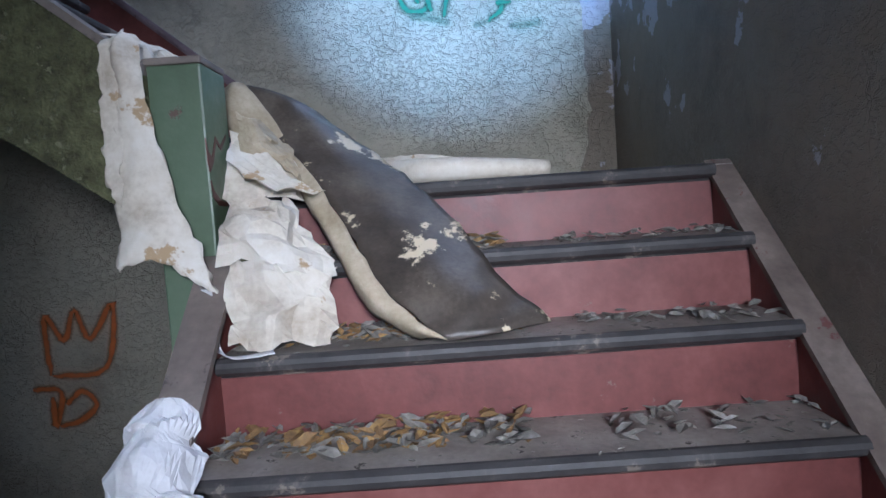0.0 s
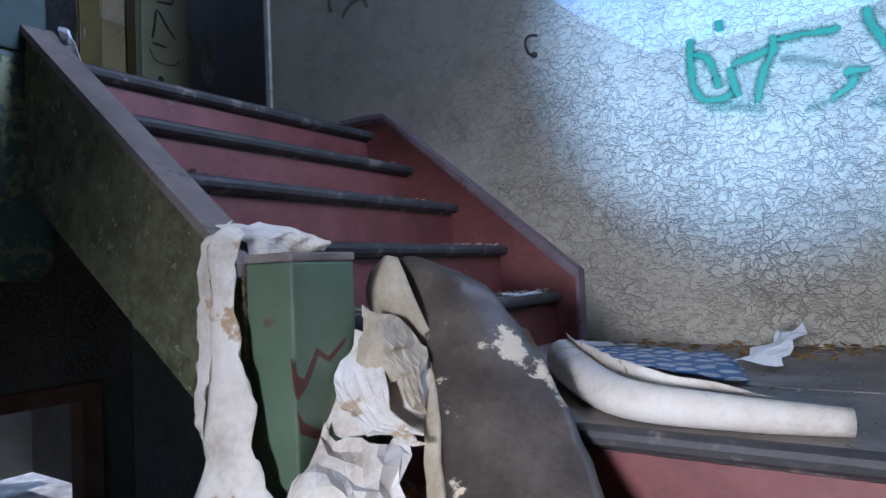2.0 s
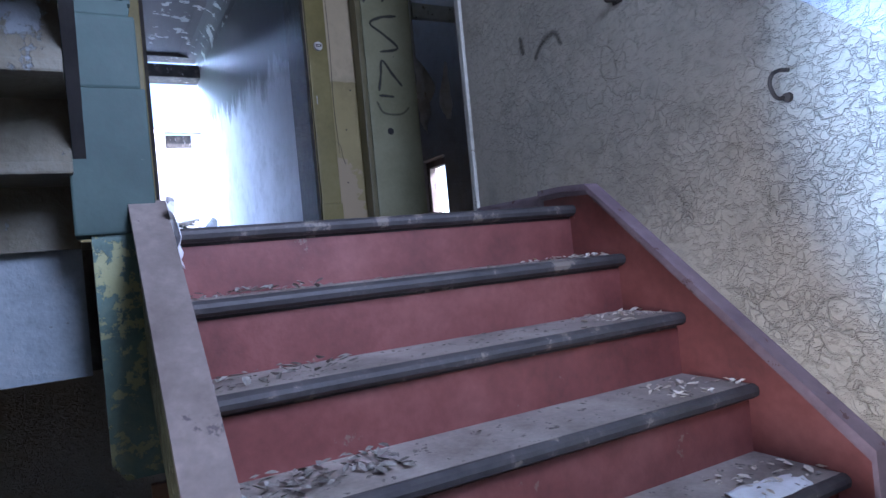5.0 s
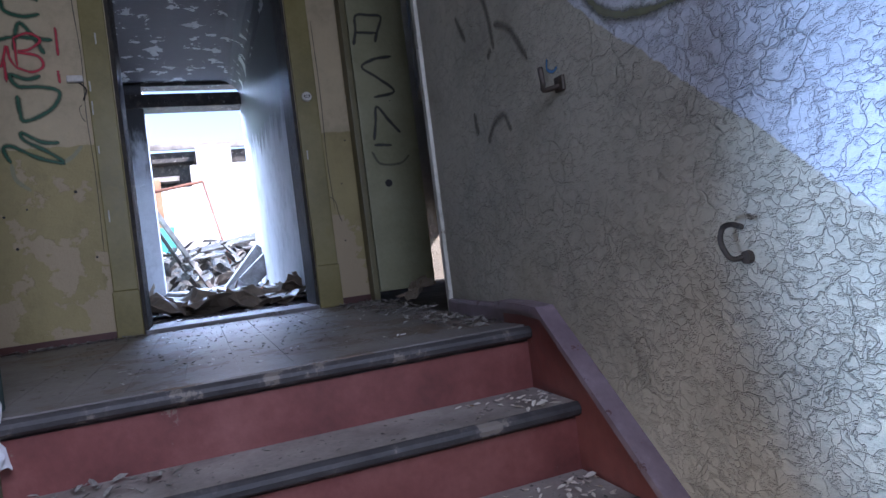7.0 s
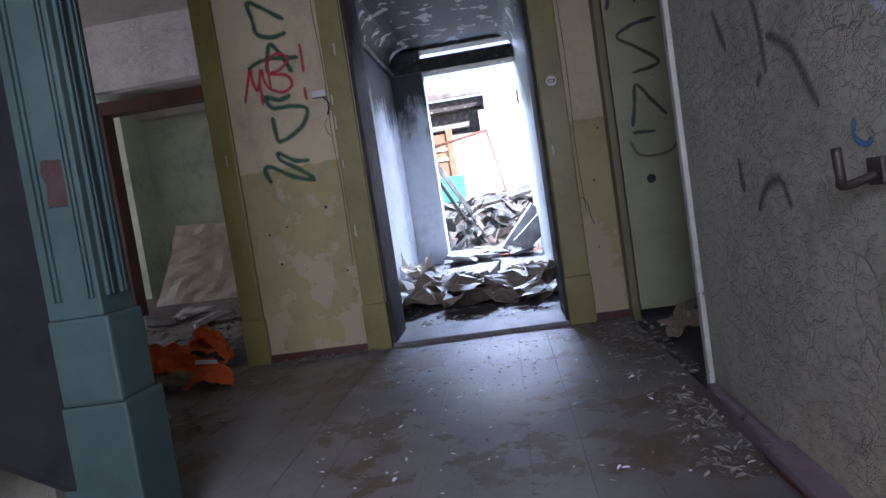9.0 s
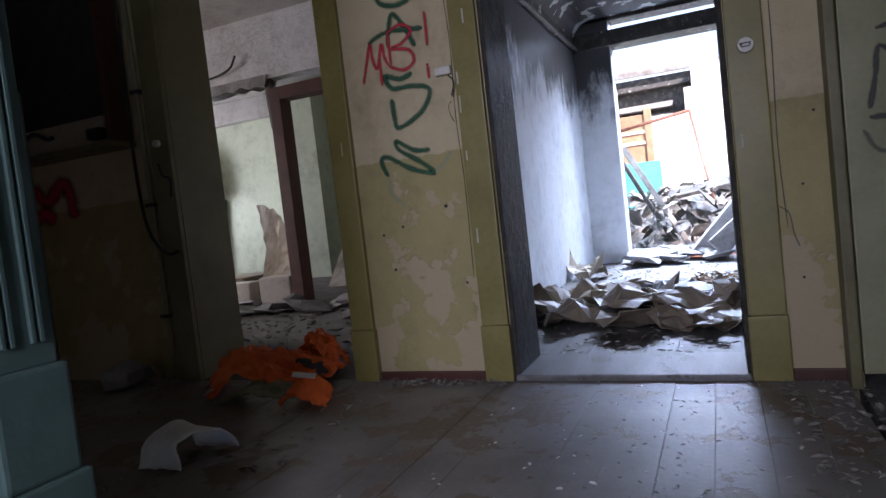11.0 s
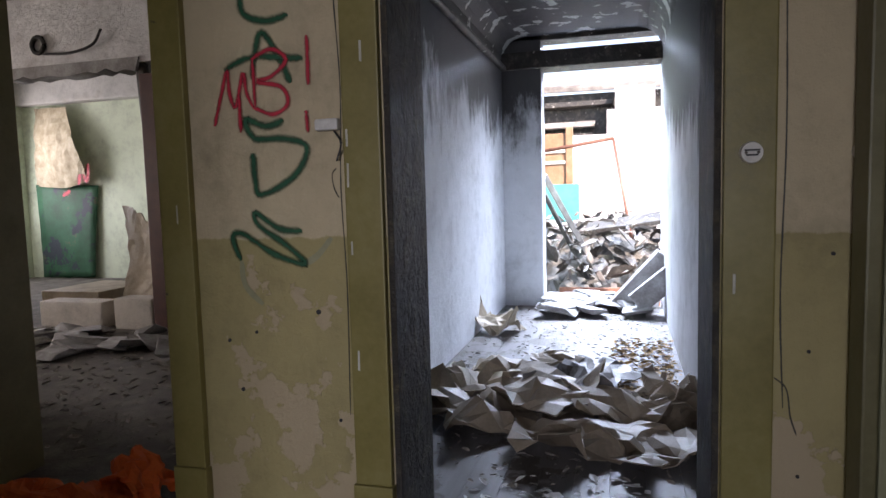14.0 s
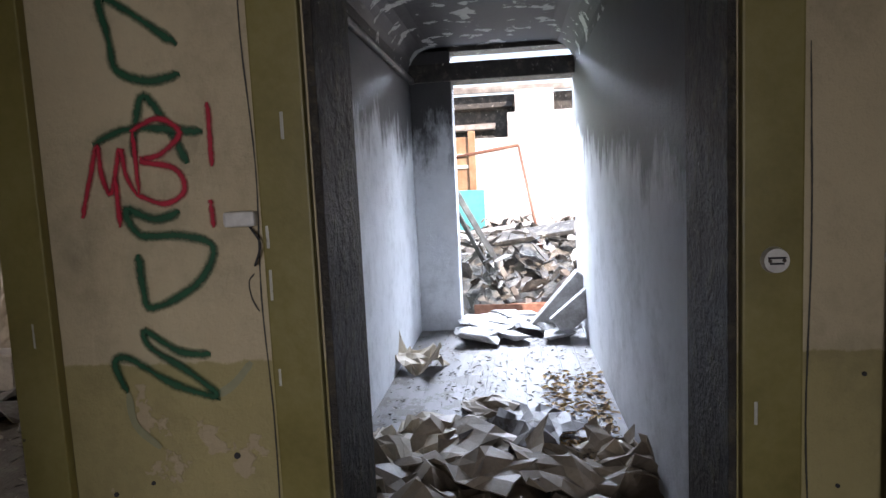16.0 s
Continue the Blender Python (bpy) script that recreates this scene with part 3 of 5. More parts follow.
structure("wall_west_lower", boxes([((WX - 0.34, -1.95, 0), (WX, 1.6, F - 0.36)), ((WX - 0.34, 2.75, 0), (WX, NY, F - 0.36)), ((WX - 0.34, 1.6, 1.15), (WX, 2.75, F - 0.36)), ((WX - 0.34, 1.6, 0), (WX, 2.75, 0.15))]), WALL_DIM, "dim lower hall wall with a low opening", "wall")
structure("wall_recess", boxes([((-5.4, 4.3, F - 0.4), (-2.165, 4.5, 2.42)), ((-5.4, 4.3, 3.12), (-2.165, 4.5, TOP)), ((-5.4, 4.3, 2.42), (-5.28, 4.5, 3.12)), ((-4.80, 4.3, 2.42), (-2.165, 4.5, 3.12)), ((-5.6, 3.02, F - 0.4), (-5.4, 4.5, TOP)), ((-2.165, NY + 0.25, F - 0.4), (-2.065, 4.3, TOP))]), WALL_DIM, "dim plaster wall behind the green panel", "wall")
structure("wall_corridor_left", box((-8.25, 1.08, F - 0.3), (WX - 0.34, 1.3, 5.44)), CORR, "white corridor wall streaked with soot", "wall")
structure("wall_corridor_right", box((-8.25, 2.78, F - 0.3), (WX - 0.34, 3.02, 5.02)), CORR_DARK, "corridor wall blackened by fire above", "wall")
structure("corridor_pier", box((-8.25, 1.3, F - 0.3), (-8.0, 1.68, 5.02), 0.012), CORR, "sooty plaster pier at the burnt doorway", "wall")
structure("ceiling", boxes([((WX, -1.95, TOP), (1.1, NY + 0.25, TOP + 0.2)), ((-5.6, NY + 0.25, TOP), (-2.065, 4.5, TOP + 0.2))]), CEIL, "old stained plaster ceiling of the stair hall", "ceiling")


def corridor_ceiling():
    """A burnt ceiling whose sides curve down into the walls."""
    pts = [(1.3, 4.72)] + [(1.3 + 0.22 * (1 - math.cos(a)), 4.72 + 0.22 * math.sin(a)) for a in (0.3, 0.6, 0.9, 1.2, 1.57)]
    pts += [(4.08 - y, z) for y, z in pts[::-1]]
    pts += [(2.78, 5.15), (1.3, 5.15)]
    return prism(pts, "x", -8.0, WX - 0.34)


structure("ceiling_corridor", corridor_ceiling(), CEIL_BURNT, "burnt and flaking corridor ceiling", "ceiling")
structure("burnt_lintel", boxes([((-8.28, 1.3, 4.64), (-7.96, 2.78, 4.80)), ((-8.25, 1.3, 4.90), (-8.0, 2.78, 5.02))], 0.01), CHAR, "charred timber lintel over the burnt doorway", "lintel")
structure("ceiling_trim", tube([(-8.0, 1.325, 4.66), (WX - 0.36, 1.325, 4.66)], 0.03, 8, 1), CHAR, "sooty moulding along the corridor ceiling", "trim")
structure("floor_lower", box((-6.5, -2.2, -0.15), (1.1, NY, 0.0)), DIRT, "dirty floor of the lower hall", "floor")
structure("wall_lower_far", boxes([((-6.5, 0.5, 0), (-6.3, 4.0, 2.0)), ((-6.3, 3.6, 0), (WX - 0.34, 3.8, 2.0)), ((-6.3, 0.5, 0), (WX - 0.34, 0.7, 2.0))]), ROOM_GREY, "plaster wall of the lower room", "wall")
structure("floor_upper_base", boxes([((-9.6, -6.4, F - 0.36), (-1.78, 1.42, F - 0.03)), ((-8.3, 1.42, F - 0.36), (-1.56, NY, F - 0.03)), ((-5.6, 3.0, F - 0.36), (-2.165, 4.3, F - 0.03))]), DIRT, "dusty slab under the upper floorboards", "floor")
structure("landing_base", box((-0.66, 1.80, LAND - 0.2), (EX, NY, LAND - 0.03)), MOSS, "underside of the stair landing", "floor")

# side room behind the left doorway
structure("wall_partition", boxes([((-6.55, -6.4, F), (-6.4, -3.3, 5.3)), ((-6.55, -3.3, 4.66), (-6.4, 1.08, 5.3)), ((-6.55, 0.75, F), (-6.4, 1.08, 4.66))]), ROOM_GREY, "grey partition with a knocked-out opening", "wall")
structure("wall_room_far", boxes([((-9.75, -6.4, F), (-9.6, 1.3, 5.3)), ((-9.6, -3.3, F), (-9.0, -2.75, 5.2))]), ROOM, "pale green wall of the far room", "wall")
# The gap from x -5.6 to -4.4 is added for the fill lamp.
structure("wall_room_south", boxes([((-9.6, -6.55, F), (-9.3, -6.4, 5.3)), ((-7.1, -6.55, F), (-6.4, -6.4, 5.3)), ((-9.3, -6.55, F), (-7.1, -6.4, 3.2)), ((-9.3, -6.55, 4.8), (-7.1, -6.4, 5.3)), ((-6.4, -6.55, F), (-5.6, -6.4, 5.3)), ((-4.4, -6.55, F), (WX - 0.34, -6.4, 5.3)), ((-5.6, -6.55, F), (-4.4, -6.4, 3.2)), ((-5.6, -6.55, 4.8), (-4.4, -6.4, 5.3))]), ROOM, "pale green wall with a window gap", "wall")
structure("ceiling_room", boxes([((-9.75, -6.55, 5.3), (WX - 0.34, 1.08, 5.45))]), CEIL, "white plaster ceiling of the side rooms", "ceiling")
structure("wall_room_side", box((WX - 0.34, -6.4, F), (WX - 0.2, -1.95, 5.3)), ROOM_GREY, "plaster wall of the side room", "wall")
structure("wall_room_north", box((-9.6, 1.08, F), (-8.25, 1.3, 5.3)), ROOM, "pale wall of the far room", "wall")

# floorboards
def floor_boards(name, x0, x1, y0, y1, width, material, label, z=F, along="x"):
    base = structure(name, box((x0, y0, z - 0.03), (x1, y1, z - 0.022)), DIRT, label, "floor")
    lo, hi = (y0, y1) if along == "x" else (x0, x1)
    n = max(1, round((hi - lo) / width))
    w = (hi - lo) / n
    L = (x1 - x0) if along == "x" else (y1 - y0)
    bm = box((0, 0.0004, -0.0215), (L, w - 0.0004, 0), 0.0008) if along == "x" else box((0.0007, 0, -0.0215), (w - 0.0007, L, 0), 0.0012)
    first = part("floorboard", bm, material, base)
    for i in range(n):
        ob = first if i == 0 else first.copy()
        if i:
            scene.collection.objects.link(ob)
        ob.location = (x0, lo + i * w, z + random.uniform(-0.0015, 0.0015)) if along == "x" else (lo + i * w, y0, z + random.uniform(-0.0015, 0.0015))
    return base


floor_boards("floor_hall", WX, -1.60, 1.42, NY, 0.14, BOARD, "worn grey painted floorboards littered with chips", along="x")
floor_boards("floor_hall_side", WX, -1.78, -1.95, 1.42, 0.14, BOARD, "worn grey floorboards beyond the post", along="x")
floor_boards("floor_corridor", -8.0, WX - 0.30, 1.3, 2.78, 0.135, BOARD_C, "sooty grey corridor floorboards", along="x")
floor_boards("floor_landing", -0.655, EX, 1.80, NY, 0.145, TREAD, "dusty painted landing boards", z=LAND, along="x")
structure("threshold", box((WX - 0.34, 1.76, F - 0.02), (WX + 0.02, 2.665, F + 0.022), 0.008), BOARD_C, "worn grey door sill board", "threshold")
structure("floor_side_room", box((-9.6, -6.4, F - 0.03), (WX, 1.08, F + 0.002)), DIRT, "rubble-strewn dusty floor", "floor")

# ---- stairs ----
def tread_mesh(w, depth):
    """A tread along local x with a rounded nose at y = 0, top at z = 0; the board goes back to y = depth."""
    pts = [(depth, 0), (0.012, 0), (0.003, -0.006), (0, -0.016), (0.003, -0.027), (0.012, -0.033), (0.035, -0.035), (0.04, -0.045), (0.05, -0.045), (depth, -0.045)]
    return prism(pts, "x", 0, w)


def nose_mesh(w):
    pts = [(0.016, 0.002), (0.008, 0.001), (-0.002, -0.006), (-0.005, -0.016), (-0.002, -0.028), (0.010, -0.036), (0.03, -0.038), (0.036, -0.05), (0.05, -0.05), (0.05, -0.03)]
    return prism(pts, "x", 0, w)


lower = thing("lower_staircase", "lower flight of oxblood wooden stairs with worn grey treads", "staircase", kind="structure")
LX0, LX1 = -0.50, 0.755
for k in range(8):
    y = 1.76 - GO_L * (7 - k) + 0.0
    z = RISE_L * (k + 1)
    part("riser", box((LX0, y + 0.03, z - RISE_L - 0.002), (LX1, y + 0.05, z - 0.046)), RED_PAINT, lower)
    t = part("tread", tread_mesh(LX1 - LX0, GO_L + 0.045), TREAD, lower)
    t.location = (LX0, y, z)
    nz = part("nosing", nose_mesh(LX1 - LX0), NOSE, lower)
    nz.location = (LX0, y, z)
sl = RISE_L / GO_L
ya, yb = 0.28, 1.82


def lz(y):
    return LAND + (y - 1.76) * sl


part("wall_string", prism([(ya, lz(ya) - 0.28), (ya, lz(ya) + 0.0), (yb, lz(yb) - 0.06), (yb, lz(yb) - 0.28)], "x", LX1, EX), RED_PAINT, lower)
part("string_cap", prism([(ya, lz(ya) + 0.0), (ya, lz(ya) + 0.02), (yb, lz(yb) - 0.04), (yb, lz(yb) - 0.06)], "x", LX1 - 0.008, EX), DUSTY_CAP, lower, "grey dusty cap on the wall string")
part("outer_string", prism([(ya, lz(ya) - 0.30), (ya, lz(ya) + 0.03), (1.53, lz(1.53) + 0.03), (1.53, lz(1.53) - 0.30)], "x", LX0 - 0.05, LX0), RED_PAINT, lower)
part("outer_cap", prism([(ya, lz(ya) + 0.03), (ya, lz(ya) + 0.055), (1.53, lz(1.53) + 0.055), (1.53, lz(1.53) + 0.03)], "x", LX0 - 0.075, LX0 + 0.012), CAP, lower, "bare worn wood cap rail")

upper = thing("upper_staircase", "upper flight of oxblood stairs with dark nosings", "staircase", kind="structure")
UY0, UY1 = 1.585, 2.93
X1 = -0.613
for k in range(5):
    x = X1 - GO_U * k
    z = LAND + RISE_U * (k + 1)
    part("riser", box((x - 0.05, UY0, z - RISE_U - 0.002), (x - 0.03, UY1, z - 0.046)), RED_PAINT, upper)
    if k < 4:
        t = part("tread", tread_mesh(UY1 - UY0, GO_U + 0.045), TREAD, upper)
        t.matrix_world = pose(x, UY0, z, 0, 0, 90)
    nz = part("nosing", nose_mesh(UY1 - UY0), NOSE, upper)
    nz.matrix_world = pose(x, UY0, z, 0, 0, 90)
part("tread", box((-1.597, UY0, F - 0.02), (X1 - 4 * GO_U - 0.04, UY1, F + 0.003)), BOARD, upper)
su = RISE_U / GO_U


def uz(x):
    return LAND + RISE_U + (X1 - x) * su


a, b = -0.545, -1.47
kx, kz = -1.40, uz(-1.40) + 0.10
part("wall_string", prism([(a, LAND - 0.1), (a, uz(a) + 0.10), (kx, kz), (-1.52, F + 0.035), (-1.66, F + 0.035), (-1.66, F), (-1.5, F - 0.3), (-1.3, F - 0.4)], "y", UY1 - 0.002, NY), RED_PAINT, upper)
for d0, d1, off in ((0.0, 0.02, 0.0), (0.017, 0.037, 0.012)):
    part("string_moulding", prism([(a + off, LAND), (a + off, uz(a) + 0.10 + d1), (kx, kz + d1), (-1.52, F + 0.035 + d1), (-1.66, F + 0.035 + d1), (-1.66, F + 0.035 + d0), (-1.52, F + 0.035 + d0), (kx, kz + d0), (a, uz(a) + 0.10 + d0), (a, LAND)], "y", UY1 - 0.016 - off, NY), LILAC, upper, "mauve moulded string edge")
c, d = -0.66, -1.53
part("outer_string", prism([(c, LAND - 0.08), (c, uz(c) + 0.06), (d, uz(d) + 0.02), (d, uz(d) - 0.42)], "y", 1.52, 1.583), MOSS, upper, "flaking olive-painted outer string")
part("outer_cap", prism([(c, uz(c) + 0.06), (c, uz(c) + 0.085), (d, uz(d) + 0.045), (d, uz(d) + 0.02)], "y", 1.508, 1.597), CAP, upper, "bare greyish wooden cap")
part("soffit", prism([(c, LAND - 0.06), (c, LAND - 0.03), (-1.5, F - 0.36), (-1.5, F - 0.39)], "y", 1.586, NY), MOSS, upper, "flaking soffit")

# skirting on the upper hall's north wall, and its end trim
structure("baseboard", box((-2.15, NY - 0.03, F), (-1.662, NY, F + 0.06), 0.012), LILAC, "dusty mauve skirting along the stair wall", "baseboard")
structure("wall_end_trim", box((-2.195, NY - 0.015, F), (-2.16, NY + 0.262, TOP), 0.006), PALE_TRIM, "pale worn corner strip at the wall's end", "trim")

# newel and post
newel = thing("newel_post", "square green-painted newel post with chipped bare wood", "newel post")
part("shaft", box((-0.668, 1.53, 0.93), (-0.535, 1.70, 1.742), 0.006), GREEN_POST, newel)
part("cap", box((-0.670, 1.528, 1.742), (-0.533, 1.702, 1.760), 0.005), CAP, newel, "bare dusty top")

for chip_ in ([(1.52, 1.567), (1.531, 1.535), (1.551, 1.523), (1.586, 1.577), (1.617, 1.557), (1.668, 1.59), (1.662, 1.577), (1.619, 1.546), (1.589, 1.563), (1.564, 1.52), (1.55, 1.503), (1.532, 1.488), (1.525, 1.509)], [(1.531, 1.468), (1.546, 1.444), (1.584, 1.422), (1.621, 1.415), (1.669, 1.473), (1.67, 1.451), (1.639, 1.406), (1.574, 1.408), (1.536, 1.427)]):
    part("chip", prism(chip_, "x", -0.5365, -0.5335), BROWN, newel, "bare chipped wood")

post = thing("hall_post", "tall blue-green post with stepped plinth and fluting", "post", kind="structure")
part("shaft", box((-1.65, 1.42, F + 0.56), (-1.535, 1.55, TOP), 0.004), TEAL, post)
part("plinth_upper", box((-1.66, 1.39, F + 0.37), (-1.528, 1.563, F + 0.56), 0.008), TEAL, post)
part("plinth_lower", box((-1.67, 1.385, F - 0.0), (-1.520, 1.573, F + 0.37), 0.006), TEAL, post)
part("pendant", prism([(1.42, 1.78), (1.45, 1.735), (1.55, 1.735), (1.585, 1.78), (1.585, F), (1.42, F)], "x", -1.70, -1.532), TEAL_WORN, post, "worn blotchy lower end of the post")
for i, z in enumerate((1.447, 1.46, 1.526, 1.536)):
    part("flute", box((-1.537, z - 0.003, F + 0.60), (-1.527, z + 0.003, TOP), 0.0015), TEAL, post)
for x in (-1.625, -1.61, -1.575, -1.56):
    part("flute", box((x - 0.004, 1.548, F + 0.60), (x + 0.004, 1.558, TOP), 0.0015), TEAL, post)
part("bare_patch", prism([(1.503 + (0.032 + 0.012 * noise.noise(Vector((a_ * 1.7, 3, 0)))) * max(-0.9, min(0.9, 1.3 * math.cos(a_))), F + 0.85 + (0.055 + 0.015 * noise.noise(Vector((a_ * 1.3, 8, 0)))) * max(-0.9, min(0.9, 1.3 * math.sin(a_)))) for a_ in [k * math.pi / 12 for k in range(24)]], "x", -1.5345, -1.5315), BARE_RED, post, "bare reddish wood patch")

# third flight, seen from under and beside
third = thing("third_staircase", "dark underside of the stairs to the next storey", "staircase", kind="structure")
for k in range(12):
    x = -1.74 + 0.22 * k
    z = F + 0.18 * (k + 1)
    part("riser", box((x, 0.25, z - 0.20), (x + 0.025, 1.395, z - 0.03)), SOFFIT, third)
    part("tread", box((x - 0.03, 0.25, z - 0.03), (x + 0.25, 1.395, z), 0.006), SOFFIT, third)
# Added board: blocks window light, its near-black colour stands in for deep shade.
part("string", prism([(-1.74, F + 0.02), (-1.74, F + 1.05), (0.8, F + 1.05 + 2.54 * 0.818), (0.8, F + 2.54 * 0.818 - 0.1)], "y", 1.397, 1.425), NEAR_BLACK, third, "near-black board added beside the stairs to block light and stand for a dark void")
structure("floor_edge_fascia", box((-1.775, -1.95, F - 0.37), (-1.755, 1.395, F + 0.0)), FASCIA, "flaking blue-grey boards on the floor's edge", "fascia")

# ---- door frames ----
def frame_board(name, parent, y0, y1, z0, z1, material, thick=0.028, label=""):
    return part(name, box((WX, y0, z0), (WX + thick, y1, z1), 0.005), material, parent, label)


d1 = thing("door_1", "mustard-painted frame of the burnt corridor doorway", "door frame", kind="structure")
for y0, y1 in ((1.635, 1.752), (2.672, 2.795)):
    frame_board("casing", d1, y0, y1, F + 0.24, 5.0, OLIVE)
    frame_board("casing_block", d1, y0 - 0.006, y1 + 0.004, F, F + 0.24, OLIVE, 0.036)
part("reveal", box((WX - 0.335, 1.755, F), (WX - 0.0, 1.775, 4.97), 0.004), CHAR_JAMB, d1, "charred and blistered jamb lining")
part("reveal", box((WX - 0.335, 2.652, F), (WX - 0.0, 2.67, 4.97), 0.004), CHAR_JAMB, d1, "charred and blistered jamb lining")
part("head", box((WX - 0.335, 1.775, 4.95), (WX, 2.652, 4.979), 0.004), CHAR, d1)
part("casing_head", box((WX, 1.635, 5.0), (WX + 0.028, 2.795, 5.12), 0.005), OLIVE, d1)

d2 = thing("door_2", "olive-painted frame of the side-room doorway", "door frame", kind="structure")
frame_board("casing", d2, 0.985, 1.10, F + 0.24, 5.0, OLIVE)
frame_board("casing_block", d2, 0.98, 1.106, F, F + 0.24, OLIVE, 0.036)
frame_board("casing", d2, -0.12, 0.018, F, 5.0, OLIVE_DARK)
part("reveal", box((WX - 0.335, 0.001, F), (WX, 0.02, 4.97), 0.004), OLIVE_DARK, d2)
part("reveal", box((WX - 0.335, 0.982, F), (WX, 0.999, 4.97), 0.004), OLIVE_DARK, d2)
part("head", box((WX - 0.335, 0.02, 4.955), (WX, 0.982, 4.979), 0.004), OLIVE_DARK, d2)
part("casing_head", box((WX, -0.12, 5.0), (WX + 0.028, 1.10, 5.12), 0.005), OLIVE_DARK, d2)
structure("baseboard", box((WX, 1.106, F), (WX + 0.018, 1.629, F + 0.04), 0.004), BROWN, "dark red skirting under the graffiti wall", "baseboard")
structure("baseboard", box((WX, 2.80, F), (WX + 0.018, 2.965, F + 0.04), 0.004), BROWN, "dark red skirting beside the doorway", "baseboard")

panel = thing("door_3", "green-painted boarded door panel sprayed with black letters", "door")
part("leaf", box((-3.42, 3.0, F + 0.05), (-3.375, 3.335, TOP), 0.006), PANEL, panel)
part("edge_strip", box((-3.47, 2.96, F), (-3.37, 2.995, TOP), 0.006), OLIVE_DARK, panel)

# ---- things on the stairs ----
rug = thing("linoleum_strip", "long curled brown linoleum strip draped over the steps", "linoleum")
part("face", sheet([[(-0.006, 1.32, 1.095), (0.11, 1.335, 1.10), (0.223, 1.38, 1.108)], [(-0.124, 1.40, 1.186), (0.01, 1.40, 1.20), (0.137, 1.45, 1.195)], [(-0.221, 1.54, 1.324), (-0.09, 1.56, 1.34), (0.028, 1.60, 1.345)],
                    [(-0.338, 1.70, 1.489), (-0.22, 1.72, 1.49), (-0.113, 1.76, 1.48)], [(-0.44, 1.80, 1.60), (-0.37, 1.83, 1.645), (-0.26, 1.88, 1.60)], [(-0.50, 1.835, 1.665), (-0.45, 1.86, 1.725), (-0.35, 1.92, 1.675)], [(-0.565, 1.84, 1.71), (-0.525, 1.87, 1.752), (-0.43, 1.94, 1.71)]], 14, 42, 0.004, 0.008, 7, 1), RUG, rug)
part("curled_edge", sheet([[(-0.006, 1.318, 1.092), (-0.035, 1.33, 1.10), (-0.06, 1.37, 1.09)], [(-0.124, 1.398, 1.184), (-0.165, 1.41, 1.18), (-0.17, 1.44, 1.15)], [(-0.221, 1.538, 1.322), (-0.262, 1.55, 1.31), (-0.265, 1.58, 1.28)],
                           [(-0.338, 1.698, 1.487), (-0.375, 1.71, 1.47), (-0.375, 1.74, 1.44)], [(-0.467, 1.858, 1.60), (-0.50, 1.87, 1.58), (-0.49, 1.90, 1.55)]], 8, 30, 0.004, 0.008, 9, 2), RUG_BACK, rug, "tan curled-over backing edge")
part("folded_end", sheet([[(-0.60, 1.83, 1.715), (-0.56, 1.835, 1.745), (-0.52, 1.83, 1.745)], [(-0.585, 1.80, 1.65), (-0.53, 1.785, 1.66), (-0.465, 1.80, 1.68)], [(-0.52, 1.80, 1.565), (-0.47, 1.785, 1.57), (-0.42, 1.79, 1.60)], [(-0.47, 1.86, 1.50), (-0.44, 1.85, 1.50), (-0.40, 1.85, 1.52)]], 8, 14, 0.004, 0.01, 9, 3), RUG_BACK, rug, "torn yellowish folded end")

hang = thing("hanging_wallpaper", "soiled white wallpaper hanging over the stair rail", "wallpaper")
part("drop", sheet([[(-0.71, 1.545, 1.832), (-0.695, 1.53, 1.82), (-0.67, 1.54, 1.80)], [(-0.72, 1.497, 1.77), (-0.70, 1.495, 1.77), (-0.665, 1.505, 1.765)], [(-0.725, 1.487, 1.58), (-0.685, 1.48, 1.58), (-0.635, 1.50, 1.56)],
                    [(-0.735, 1.475, 1.40), (-0.67, 1.46, 1.42), (-0.575, 1.485, 1.36)], [(-0.73, 1.455, 1.275), (-0.64, 1.44, 1.29), (-0.51, 1.455, 1.20)]], 24, 40, 0.002, 0.016, 7, 4, 0.012, hang=True), RAG, hang)
part("drop", sheet([[(-0.745, 1.50, 1.80), (-0.715, 1.495, 1.80)], [(-0.755, 1.485, 1.6), (-0.71, 1.48, 1.6)], [(-0.75, 1.48, 1.47), (-0.715, 1.47, 1.42)]], 12, 24, 0.002, 0.014, 8, 5, 0.012, hang=True), RAG, hang)
part("tail", sheet([[(-0.555, 1.45, 1.22), (-0.525, 1.44, 1.22)], [(-0.53, 1.40, 1.12), (-0.50, 1.39, 1.12)], [(-0.47, 1.35, 1.085), (-0.46, 1.34, 1.082)], [(-0.38, 1.37, 1.09), (-0.37, 1.345, 1.085)]], 4, 24, 0.002, 0.006, 12, 6), WHITE_RAG, hang)
part("top_fold", sheet([[(-0.75, 1.53, 1.82), (-0.72, 1.62, 1.83), (-0.69, 1.74, 1.79)], [(-0.70, 1.54, 1.80), (-0.67, 1.64, 1.81), (-0.62, 1.735, 1.79)], [(-0.685, 1.56, 1.755), (-0.672, 1.68, 1.772), (-0.635, 1.725, 1.765)]], 14, 16, 0.002, 0.02, 12, 7), RAG, hang)

